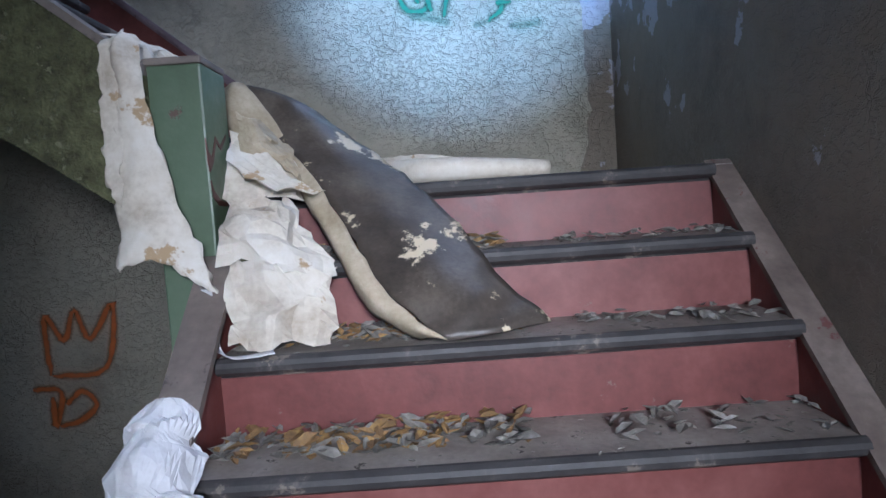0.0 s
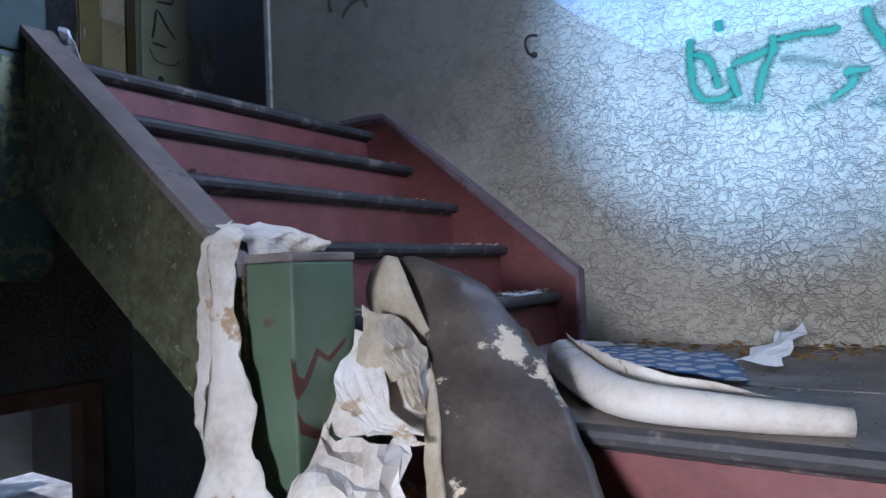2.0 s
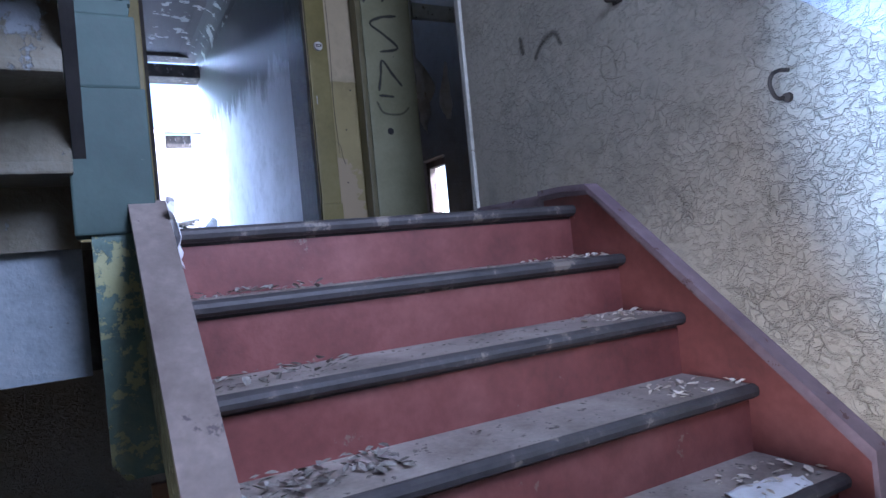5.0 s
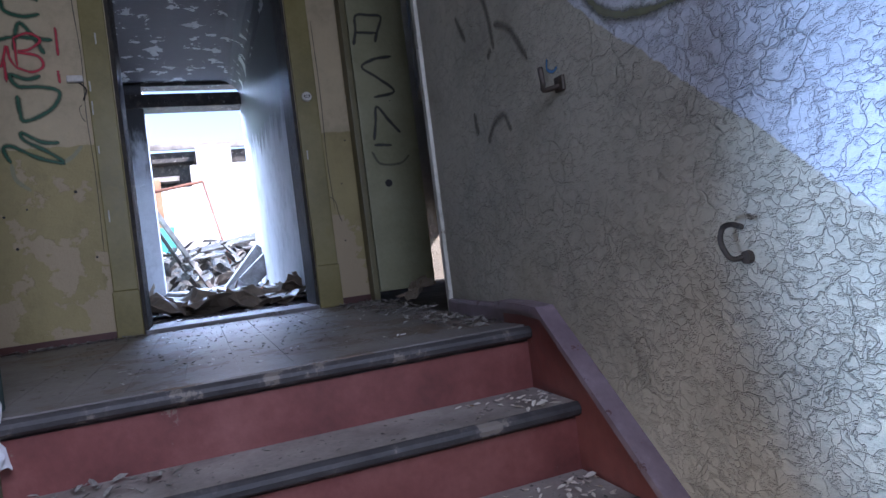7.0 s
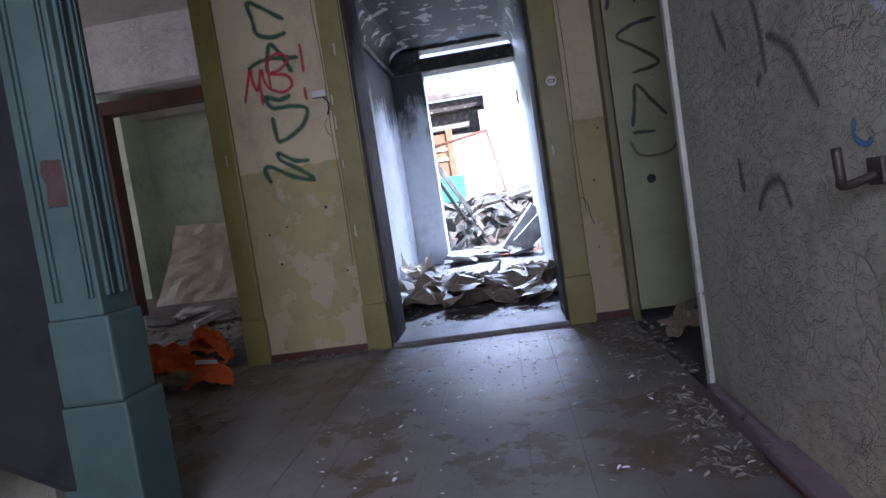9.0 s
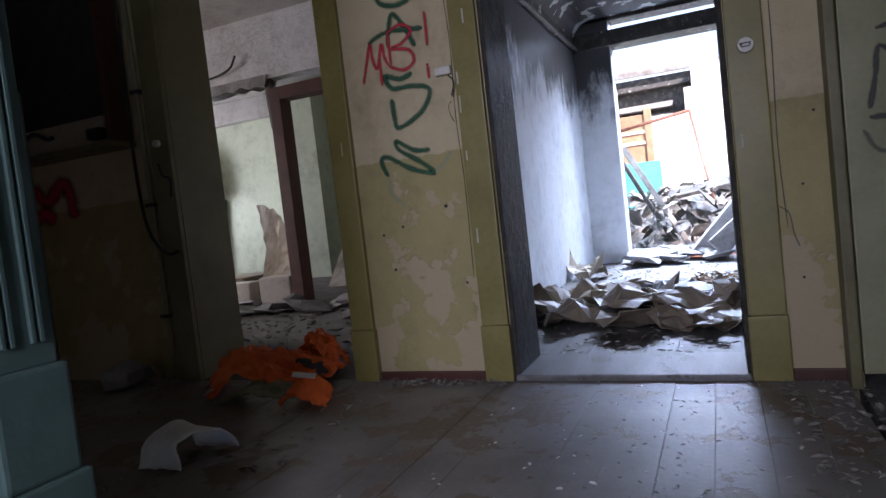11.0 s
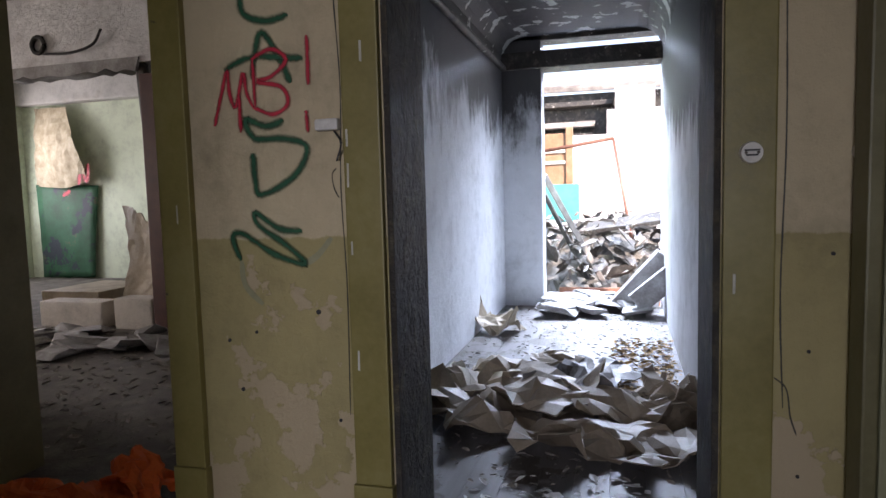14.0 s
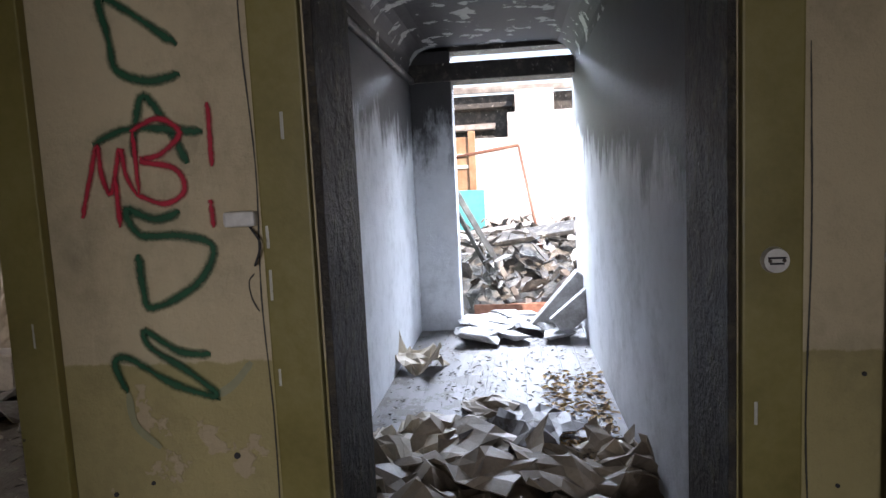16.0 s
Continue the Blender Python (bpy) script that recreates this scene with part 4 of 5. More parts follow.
crum = thing("crumpled_wallpaper", "crumpled heap of dirty cream wallpaper on the steps", "wallpaper")
part("upper_fold", sheet([[(-0.53, 1.70, 1.60), (-0.40, 1.78, 1.55), (-0.30, 1.80, 1.50)], [(-0.53, 1.66, 1.50), (-0.42, 1.68, 1.50), (-0.33, 1.72, 1.46)], [(-0.535, 1.60, 1.42), (-0.43, 1.62, 1.41), (-0.36, 1.68, 1.42)]], 8, 8, 0.002, 0.045, 6, 8, 0.015), RAG, crum)
part("middle_fold", sheet([[(-0.52, 1.60, 1.43), (-0.42, 1.60, 1.42), (-0.38, 1.65, 1.42)], [(-0.51, 1.50, 1.36), (-0.41, 1.49, 1.35), (-0.30, 1.54, 1.31)], [(-0.50, 1.45, 1.28), (-0.38, 1.44, 1.27), (-0.23, 1.47, 1.24)]], 10, 10, 0.002, 0.045, 6, 9, 0.015), RAG, crum)
part("lower_fold", sheet([[(-0.49, 1.46, 1.28), (-0.38, 1.45, 1.27), (-0.24, 1.47, 1.25)], [(-0.48, 1.42, 1.18), (-0.37, 1.40, 1.18), (-0.25, 1.44, 1.16)], [(-0.47, 1.37, 1.10), (-0.38, 1.37, 1.095), (-0.27, 1.40, 1.09)]], 10, 10, 0.002, 0.04, 6, 10, 0.015), RAG, crum)
part("inner_fold", sheet([[(-0.52, 1.74, 1.52), (-0.42, 1.82, 1.50), (-0.33, 1.90, 1.45)], [(-0.50, 1.78, 1.46), (-0.36, 1.86, 1.45), (-0.22, 1.85, 1.445)]], 8, 7, 0.002, 0.03, 8, 11), WHITE_RAG, crum)

part("yellowed_fold", sheet([[(-0.52, 1.72, 1.66), (-0.45, 1.74, 1.63), (-0.40, 1.76, 1.56)], [(-0.50, 1.68, 1.58), (-0.43, 1.66, 1.56), (-0.37, 1.70, 1.50)], [(-0.47, 1.66, 1.50), (-0.40, 1.64, 1.49), (-0.34, 1.68, 1.455)]], 10, 12, 0.002, 0.035, 6, 45, 0.012), RUG_BACK, crum, "yellowed torn fold")
part("loose_flap", sheet([[(-0.53, 1.69, 1.57), (-0.44, 1.66, 1.55)], [(-0.51, 1.60, 1.50), (-0.36, 1.60, 1.46)], [(-0.42, 1.56, 1.45), (-0.28, 1.58, 1.42)]], 6, 8, 0.002, 0.02, 6, 46, 0.012), RAG, crum)

wrag = thing("white_rag", "crumpled white rag over the stair string", "rag")
part("cloth", sheet([[(-0.64, 1.20, 0.93), (-0.60, 1.22, 1.02), (-0.52, 1.21, 1.03), (-0.47, 1.18, 0.96)], [(-0.65, 1.10, 0.76), (-0.60, 1.12, 0.96), (-0.52, 1.10, 0.98), (-0.45, 1.07, 0.86)], [(-0.65, 0.98, 0.66), (-0.60, 1.0, 0.84), (-0.52, 0.99, 0.86), (-0.44, 0.96, 0.76)]], 24, 24, 0.003, 0.03, 12, 12, 0.01), WHITE_RAG, wrag)

tagged(part("linoleum_scrap", sheet([[(-0.46, 1.86, 1.46), (-0.40, 1.92, 1.60)], [(-0.38, 1.90, 1.45), (-0.33, 2.0, 1.58)], [(-0.32, 2.0, 1.44), (-0.30, 2.08, 1.50)]], 8, 16, 0.004, 0.02, 8, 34), RUG_BACK), "torn tan linoleum scrap beside the strip", "linoleum")
part("hem", sheet([[(-0.655, 1.19, 0.91), (-0.66, 1.1, 0.74), (-0.655, 0.98, 0.64)], [(-0.665, 1.18, 0.83), (-0.672, 1.09, 0.66), (-0.665, 0.97, 0.56)]], 20, 8, 0.003, 0.02, 14, 41, 0.01), WHITE_RAG, wrag)
roll = thing("paper_roll", "flattened roll of stained cream wallpaper on the landing", "wallpaper roll")
part("roll_body", tube([(-0.34, 2.30, 1.47), (-0.20, 2.05, 1.475), (-0.03, 1.84, 1.472), (0.16, 1.82, 1.465), (0.315, 1.85, 1.458)], 0.05, 14, 7, 0.022), RAG, roll)
part("roll_edge", sheet([[(-0.36, 2.35, 1.53), (-0.33, 2.38, 1.44)], [(-0.2, 2.1, 1.53), (-0.17, 2.13, 1.44)], [(-0.02, 1.9, 1.52), (0.0, 1.93, 1.44)], [(0.2, 1.9, 1.48), (0.2, 1.94, 1.44)]], 4, 24, 0.002, 0.01, 10, 13), RAG, roll)

oil = tagged(part("oilcloth", sheet([[(-0.50, 2.66, 1.445), (-0.28, 2.70, 1.45), (-0.02, 2.66, 1.445)], [(-0.42, 2.45, 1.46), (-0.20, 2.50, 1.455), (0.05, 2.48, 1.45)], [(-0.30, 2.20, 1.48), (-0.10, 2.25, 1.46), (0.12, 2.22, 1.445)]], 16, 18, 0.002, 0.008, 8, 14), FLORAL), "blue oilcloth with pale round flowers on the landing", "oilcloth")
tagged(part("paper_scrap", sheet([[(0.05, 2.45, 1.45), (0.12, 2.6, 1.50)], [(0.16, 2.42, 1.46), (0.20, 2.6, 1.54)]], 8, 8, 0.002, 0.03, 12, 15), PAPER), "torn white paper scrap on the landing", "paper")
tagged(part("paper_scrap", sheet([[(-0.63, 2.60, LAND + RISE_U + 0.004), (-0.63, 2.82, LAND + RISE_U + 0.004)], [(-0.72, 2.62, LAND + RISE_U + 0.008), (-0.70, 2.84, LAND + RISE_U + 0.006)]], 10, 8, 0.002, 0.006, 20, 16, 0.008), PAPER), "torn white paper lying on a tread", "paper")
for i, (x, y, s) in enumerate(((-0.50, 2.70, 0.05), (-0.44, 2.78, 0.06), (-0.40, 2.66, 0.05), (-0.52, 2.84, 0.035), (-0.35, 2.8, 0.04))):
    tagged(part("plaster_chip", box((-s, -s * 0.5, 0.0), (s, s * 0.5, 0.012), 0.002, pose(x, y, LAND + 0.002, 4, 6, 40 * i), 0.006), PAPER), "fallen flake of white paint on the landing", "paint chip", "paint chips on the landing")

tagged(part("splinter", box((-0.08, -0.012, 0), (0.08, 0.012, 0.008), 0.002, pose(-0.38, 2.72, LAND + 0.004, 0, 0, 20), 0.003), PLANK_GREY), "pale wood splinter on the landing", "splinter", "splinters on the landing")
tagged(part("splinter", box((-0.06, -0.012, 0), (0.06, 0.012, 0.008), 0.002, pose(-0.42, 2.62, LAND + 0.004, 0, 0, 35), 0.003), PLANK_GREY), "pale wood splinter on the landing", "splinter", "splinters on the landing")
tagged(part("splinter", box((-0.05, -0.012, 0), (0.05, 0.012, 0.008), 0.002, pose(-0.3, 2.76, LAND + 0.004, 0, 0, -15), 0.003), PLANK_GREY), "pale wood splinter on the landing", "splinter", "splinters on the landing")
for k in range(3, 8):
    y, z = 1.76 - GO_L * (7 - k), RISE_L * (k + 1)
    area = (-0.48, 0.15 if k < 7 else 0.1, y + 0.08, y + 0.23)
    if k < 7:
        tagged(part("dry_leaves", flakes(120, area, z, 0.026, 30 + k, 0.5, 0.03), LEAF), "drift of dry brown leaves on a tread", "leaves", kind="stuff")
        tagged(part("stair_litter", flakes(150, area, z, 0.03, 40 + k, 0.5, 0.025), LEAF_PALE), "grey debris swept along a tread", "litter", kind="stuff")
        tagged(part("stair_litter", flakes(60, (0.3, 0.75, y + 0.06, y + 0.23), z, 0.022, 50 + k, 0.4, 0.015), LEAF_PALE), "grey debris in a tread's corner", "litter", kind="stuff")
        tagged(part("stair_dust", flakes(90, (-0.48, 0.74, y + 0.01, y + 0.2), z, 0.007, 55 + k, 0.3, 0.004), LEAF_PALE), "crumbs and dust on a tread", "litter", kind="stuff")
tagged(part("landing_litter", flakes(260, (-0.55, 0.8, 2.62, 2.95), LAND, 0.02, 61, 0.4, 0.012), LEAF), "dead leaves and dirt along the landing wall", "leaves", kind="stuff")
tagged(part("landing_dust", flakes(420, (-0.55, 0.8, 1.85, 2.95), LAND, 0.008, 62, 0.3, 0.005), LEAF_PALE), "crumbs of plaster on the landing", "litter", kind="stuff")
for k in range(4):
    x, z = X1 - GO_U * k, LAND + RISE_U * (k + 1)
    tagged(part("stair_litter", flakes(110 if k < 2 else 40, (x - 0.23, x - 0.07, 1.60, 1.95), z, 0.016, 70 + k, 0.5, 0.018), LEAF_PALE), "dark debris at a tread's end", "litter", kind="stuff")
    tagged(part("stair_dust", flakes(100, (x - 0.23, x - 0.02, 1.6, 2.9), z, 0.008, 75 + k, 0.3, 0.005), LEAF_PALE), "crumbs and dust on a tread", "litter", kind="stuff")
    tagged(part("paint_crumbs", flakes(40, (x - 0.2, x - 0.03, 2.65, 2.92), z, 0.014, 80 + k, 0.4, 0.01), RAG), "flaked paint at the wall end of a tread", "litter", kind="stuff")

hook = thing("wall_hook", "bent rusty iron hook in the cracked wall", "hook")
part("shank", tube([(-0.695, NY + 0.01, 2.535), (-0.70, NY - 0.03, 2.53), (-0.706, NY - 0.045, 2.56), (-0.70, NY - 0.045, 2.585), (-0.68, NY - 0.045, 2.592), (-0.655, NY - 0.045, 2.586)], 0.005, 8, 6), IRON, hook)
part("flange", disc((-0.69, NY - 0.004, 2.53), 0.013, 0.012, "y", 14), IRON, hook)
brk = thing("rail_bracket", "rusty handrail bracket with a chipped wood stub", "bracket")
part("arm", tube([(-1.22, NY + 0.01, 2.99), (-1.22, NY - 0.05, 2.975), (-1.21, NY - 0.06, 2.99), (-1.215, NY - 0.06, 3.03)], 0.007, 8, 5), IRON, brk)
part("plate", box((-1.24, NY - 0.01, 2.97), (-1.20, NY, 3.01), 0.004), IRON, brk)

# ---- graffiti ----
def graffiti(label, items, width, material, axis, at):
    return tagged(part("graffiti", strokes(items, width * 1.5, axis, at), material), label, "graffiti", kind="structure")


WF = WX + 0.0025
graffiti("dark green sprayed letters on the cream wall", [
    [(1.46, 4.085), (1.36, 4.16), (1.285, 4.20), (1.30, 4.10), (1.31, 4.04), (1.38, 4.01), (1.462, 4.02)],
    [(1.46, 3.82), (1.42, 3.91), (1.37, 3.978), (1.345, 3.92), (1.33, 3.84)], [(1.234, 3.875), (1.32, 3.905), (1.42, 3.90), (1.504, 3.888)],
    [(1.433, 3.71), (1.37, 3.695), (1.301, 3.72), (1.33, 3.66), (1.43, 3.655), (1.507, 3.625), (1.46, 3.54), (1.345, 3.486), (1.325, 3.53), (1.322, 3.615)],
    [(1.478, 3.37), (1.40, 3.38), (1.32, 3.43), (1.33, 3.39), (1.42, 3.33), (1.485, 3.27), (1.38, 3.30), (1.27, 3.365), (1.235, 3.35), (1.26, 3.28)]], 0.021, GREEN_SPRAY, "x", WF)
graffiti("thin faded green spray trail on the wall", [[(1.485, 3.27), (1.53, 3.30), (1.575, 3.35)], [(1.26, 3.28), (1.27, 3.20), (1.33, 3.14)]], 0.012, PANEL, "x", WF)
graffiti("red sprayed letters and exclamation mark on the wall", [
    [(1.19, 3.705), (1.22, 3.80), (1.245, 3.87), (1.25, 3.80), (1.27, 3.76), (1.30, 3.86), (1.31, 3.80), (1.33, 3.755)],
    [(1.33, 3.90), (1.40, 3.925), (1.45, 3.89), (1.40, 3.845), (1.35, 3.83), (1.43, 3.81), (1.45, 3.76), (1.40, 3.73), (1.33, 3.755)], [(1.337, 3.90), (1.337, 3.755)], [(1.522, 3.955), (1.522, 3.89), (1.52, 3.81)], [(1.51, 3.735), (1.512, 3.725)], [(1.285, 3.80), (1.284, 3.68)], [(1.512, 3.725), (1.513, 3.67)]], 0.014, RED_SPRAY, "x", WF + 0.002)
graffiti("black sprayed letters on the green panel", [
    [(3.019, 3.817), (3.04, 3.90), (3.05, 3.985), (3.13, 3.99), (3.199, 3.979), (3.17, 3.90), (3.146, 3.832)], [(3.04, 3.89), (3.16, 3.885)],
    [(3.235, 3.749), (3.13, 3.735), (3.049, 3.69), (3.13, 3.63), (3.225, 3.545), (3.10, 3.515)],
    [(3.07, 3.267), (3.09, 3.36), (3.108, 3.459), (3.17, 3.38), (3.231, 3.303)], [(3.067, 3.241), (3.17, 3.233)]], 0.016, BLACK_SPRAY, "x", -3.3725)
graffiti("thin faded spray arc on the green panel", [[(3.049, 3.204), (3.092, 3.131), (3.208, 3.126), (3.27, 3.17)]], 0.014, GREY_SPRAY, "x", -3.3725)
tagged(part("door_hole", disc((-3.374, 3.126, 3.017), 0.022, 0.004, "x"), NEAR_BLACK), "dark lock hole in the green panel", "hole", kind="structure")
NF = NY - 0.0025
graffiti("emerald sprayed tag on the stair wall", [
    [(-0.114, 2.457), (-0.12, 2.40), (-0.116, 2.303), (-0.087, 2.245), (-0.025, 2.238), (0.014, 2.256)], [(-0.112, 2.405), (-0.066, 2.376), (-0.042, 2.302)], [(-0.042, 2.318), (-0.039, 2.27)], [(0.001, 2.336), (0.007, 2.288), (0.02, 2.232)],
    [(0.002, 2.343), (0.07, 2.354), (0.13, 2.365)], [(0.128, 2.411), (0.13, 2.365), (0.098, 2.30), (0.072, 2.203)], [(0.138, 2.394), (0.219, 2.391), (0.311, 2.384)],
    [(0.342, 2.25), (0.326, 2.212), (0.268, 2.173)], [(0.31, 2.255), (0.38, 2.246)], [(0.38, 2.435), (0.382, 2.391), (0.414, 2.319), (0.446, 2.256)], [(-0.023, 2.495), (-0.025, 2.456)]], 0.034, TURQ_SPRAY, "y", NF)
graffiti("thin emerald overspray beside the tag", [[(0.144, 2.336), (0.23, 2.306), (0.307, 2.274)], [(0.366, 2.147), (0.435, 2.147), (0.51, 2.157)], [(0.268, 2.173), (0.203, 2.158)], [(-0.08, 2.215), (0.03, 2.20), (0.10, 2.17)]], 0.03, spray("thin_emerald_spray", (0.06, 0.28, 0.18), 0.45), "y", NF)
graffiti("orange spray mark high on the stair wall", [[(0.0, 2.62), (0.1, 2.60), (0.2, 2.61), (0.28, 2.64)], [(0.12, 2.66), (0.14, 2.57)]], 0.02, ORANGE_SPRAY, "y", NF)
graffiti("faded grey sprayed marks on the upper wall", [
    [(-1.612, 3.40), (-1.575, 3.30), (-1.56, 3.192)], [(-1.539, 3.262), (-1.445, 3.209), (-1.369, 3.10)], [(-1.809, 3.381), (-1.751, 3.278)], [(-1.605, 3.178), (-1.573, 3.195)],
    [(-1.666, 2.927), (-1.609, 2.974), (-1.54, 2.984), (-1.505, 2.93)], [(-1.744, 3.04), (-1.734, 2.964)]], 0.024, GREY_SPRAY, "y", NF)
graffiti("wide faded olive spray loop on the upper wall", [[(-1.055, 3.42), (-1.06, 3.30), (-1.072, 3.174), (-1.007, 3.091), (-0.873, 3.044), (-0.774, 3.035), (-0.682, 3.043), (-0.58, 3.08)],
    [(-0.968, 3.34), (-0.975, 3.22), (-0.992, 3.132)], [(-0.93, 3.29), (-0.86, 3.22), (-0.844, 3.168), (-0.853, 3.129), (-0.898, 3.125), (-0.986, 3.135)], [(-0.73, 3.25), (-0.715, 3.109), (-0.70, 3.061)]], 0.026, OLIVE_SPRAY, "y", NF)
graffiti("orange sprayed crown and letters on the lower wall", [
    [(-1.86, 0.70), (-1.86, 0.98), (-1.78, 0.86), (-1.72, 1.0), (-1.66, 0.86), (-1.54, 1.02), (-1.60, 0.72), (-1.85, 0.70)], [(-1.95, 0.64), (-1.82, 0.62), (-1.86, 0.46), (-1.86, 0.60)], [(-1.80, 0.56), (-1.72, 0.62), (-1.66, 0.55), (-1.74, 0.48), (-1.84, 0.46)]], 0.035, ORANGE_SPRAY, "y", NF)
graffiti("red sprayed curve on the dim hall wall", [[(-1.30, 3.25), (-1.15, 3.50), (-1.0, 3.42), (-0.86, 3.50), (-0.80, 3.44), (-0.79, 3.30)], [(-1.2, 3.25), (-1.05, 3.35), (-0.95, 3.30)]], 0.09, RED_SPRAY, "x", WF)
graffiti("small blue and orange sprayed curl", [[(-1.27, 3.07), (-1.275, 3.045), (-1.25, 3.03), (-1.225, 3.035)]], 0.010, BLUE_SPRAY, "y", NF)

# ---- hall things ----
def round_plate(x, y, z, r, label):
    t = thing("junction_cover", label, "junction cover")
    part("cover", disc((x + 0.008, y, z), r, 0.016, "x", 24), WHITE_PLASTIC, t)
    for dy in (-0.014, 0.014):
        part("screw", disc((x + 0.0175, y + dy, z), 0.004, 0.004, "x", 8), IRON, t)
    bm = bmesh.new()
    for dz, w in ((0.006, 0.018), (-0.006, 0.014)):
        add_box(bm, (x + 0.0165, y - w, z + dz - 0.002), (x + 0.018, y + w, z + dz + 0.002))
    part("markings", bm, NEAR_BLACK, t, "small unreadable dark markings")


round_plate(WX + 0.028, 2.735, 3.555, 0.028, "round white plastic cover on the door casing")
sw = thing("socket", "broken cream plastic light socket on the wall", "socket")
part("housing", box((WX, 1.545, 3.67), (WX + 0.03, 1.62, 3.705), 0.008), WHITE_PLASTIC, sw)
part("cord", tube([(WX + 0.01, 1.60, 3.67), (WX + 0.03, 1.63, 3.63), (WX + 0.02, 1.61, 3.58)], 0.003, 6), NEAR_BLACK, sw)
kn = thing("porcelain_knob", "small porcelain wire knob on the door casing", "insulator")
part("knob", disc((WX + 0.02, 2.985, 3.55), 0.022, 0.035, "x", 14), WHITE_PLASTIC, kn)
part("screw", disc((WX + 0.04, 2.985, 3.55), 0.008, 0.008, "x", 8), IRON, kn)
kn2 = thing("porcelain_knob", "small porcelain wire knob on the dark jamb", "insulator")
part("knob", disc((WX + 0.035, -0.055, 3.62), 0.02, 0.03, "x", 14), WHITE_PLASTIC, kn2)
con = thing("conduit", "thin painted pipe clipped to the dark wall", "pipe")
part("pipe", tube([(WX + 0.02, -0.165, F + 0.02), (WX + 0.02, -0.165, 3.2), (WX + 0.02, -0.17, 4.9)], 0.013, 8, 2), PANEL, con)
for z in (2.7, 3.3, 3.9):
    part("clip", box((WX, -0.20, z), (WX + 0.036, -0.135, z + 0.02), 0.003), IRON, con)
cab = thing("cable", "black loose cable drooping along the dark wall", "cable")
part("wire", tube([(WX + 0.045, -0.19, 4.6), (WX + 0.05, -0.21, 3.9), (WX + 0.05, -0.21, 3.4), (WX + 0.07, -0.15, 3.16), (WX + 0.12, 0.0, 3.05), (WX + 0.16, 0.12, 3.05)], 0.009, 8, 8), NEAR_BLACK, cab)
cab2 = thing("cable", "short torn cable end on the jamb", "cable")
part("wire", tube([(WX + 0.03, -0.07, 3.52), (WX + 0.06, -0.02, 3.45), (WX + 0.08, 0.05, 3.42), (WX + 0.10, 0.06, 3.33)], 0.006, 6, 6), NEAR_BLACK, cab2)
fb = thing("meter_cabinet", "dark open wooden meter cabinet on the wall", "cabinet")
# Cabinet back is a plain near-black panel, darker than its side and shelf.
part("back", box((WX + 0.002, -1.35, 3.66), (WX + 0.02, -0.25, 4.9)), NEAR_BLACK, fb)
part("side", box((WX, -0.28, 3.66), (WX + 0.14, -0.245, 4.9), 0.004), BROWN, fb)
part("shelf", box((WX, -1.4, 3.63), (WX + 0.17, -0.235, 3.66), 0.004), OLIVE_DARK, fb)
part("board", box((WX + 0.02, -1.3, 3.67), (WX + 0.035, -0.42, 3.83), 0.003), LINO_TAN, fb)
part("fuse_holder", box((WX + 0.036, -0.50, 3.70), (WX + 0.09, -0.40, 3.76), 0.008), IRON, fb)
part("clamp", tube([(WX + 0.05, -1.1, 3.75), (WX + 0.07, -0.95, 3.80), (WX + 0.06, -0.85, 3.76), (WX + 0.06, -0.8, 3.76)], 0.012, 8), NEAR_BLACK, fb)

rnd_w = random.Random(44)
for y_, z_ in ((1.20, 3.02), (1.24, 2.86), (1.52, 3.12), (1.30, 3.05), (1.58, 2.78), (2.88, 3.05), (2.93, 3.30), (2.86, 2.72)):
    tagged(part("nail_hole", disc((WX + 0.001, y_, z_), rnd_w.uniform(0.005, 0.009), 0.005, "x", 9), NEAR_BLACK), "dark old nail hole in the plaster", "nail hole", "nail holes in the hall wall")
for y_, z_, h_ in ((1.648, 3.62, 0.05), (1.648, 3.50, 0.07), (1.70, 3.86, 0.06), (1.652, 3.30, 0.04), (1.66, 2.95, 0.06), (1.05, 3.4, 0.06), (2.70, 3.2, 0.05)):
    tagged(part("paint_streak", box((WX + 0.0275, y_ - 0.003, z_), (WX + 0.0295, y_ + 0.003, z_ + h_), 0.0008, None, 0.0012), PALE_TRIM), "short cream streak of paint on the casing", "paint streak", "paint streaks on the casings")
for pts_ in (((1.615, 4.4), (1.61, 4.1), (1.622, 3.8), (1.612, 3.5), (1.62, 3.2), (1.614, 2.8)), ((2.815, 4.0), (2.82, 3.6), (2.812, 3.2), (2.822, 2.9)), ((1.60, 3.56), (1.585, 3.54), (1.59, 3.50), (1.605, 3.47)), ((2.80, 2.98), (2.83, 2.95), (2.84, 2.88), (2.855, 2.83))):
    tagged(part("wall_crack", stroke(pts_, 0.006, "x", WX + 0.002), BLACK_SPRAY), "dark crack in the plaster beside the casing", "crack", kind="structure")

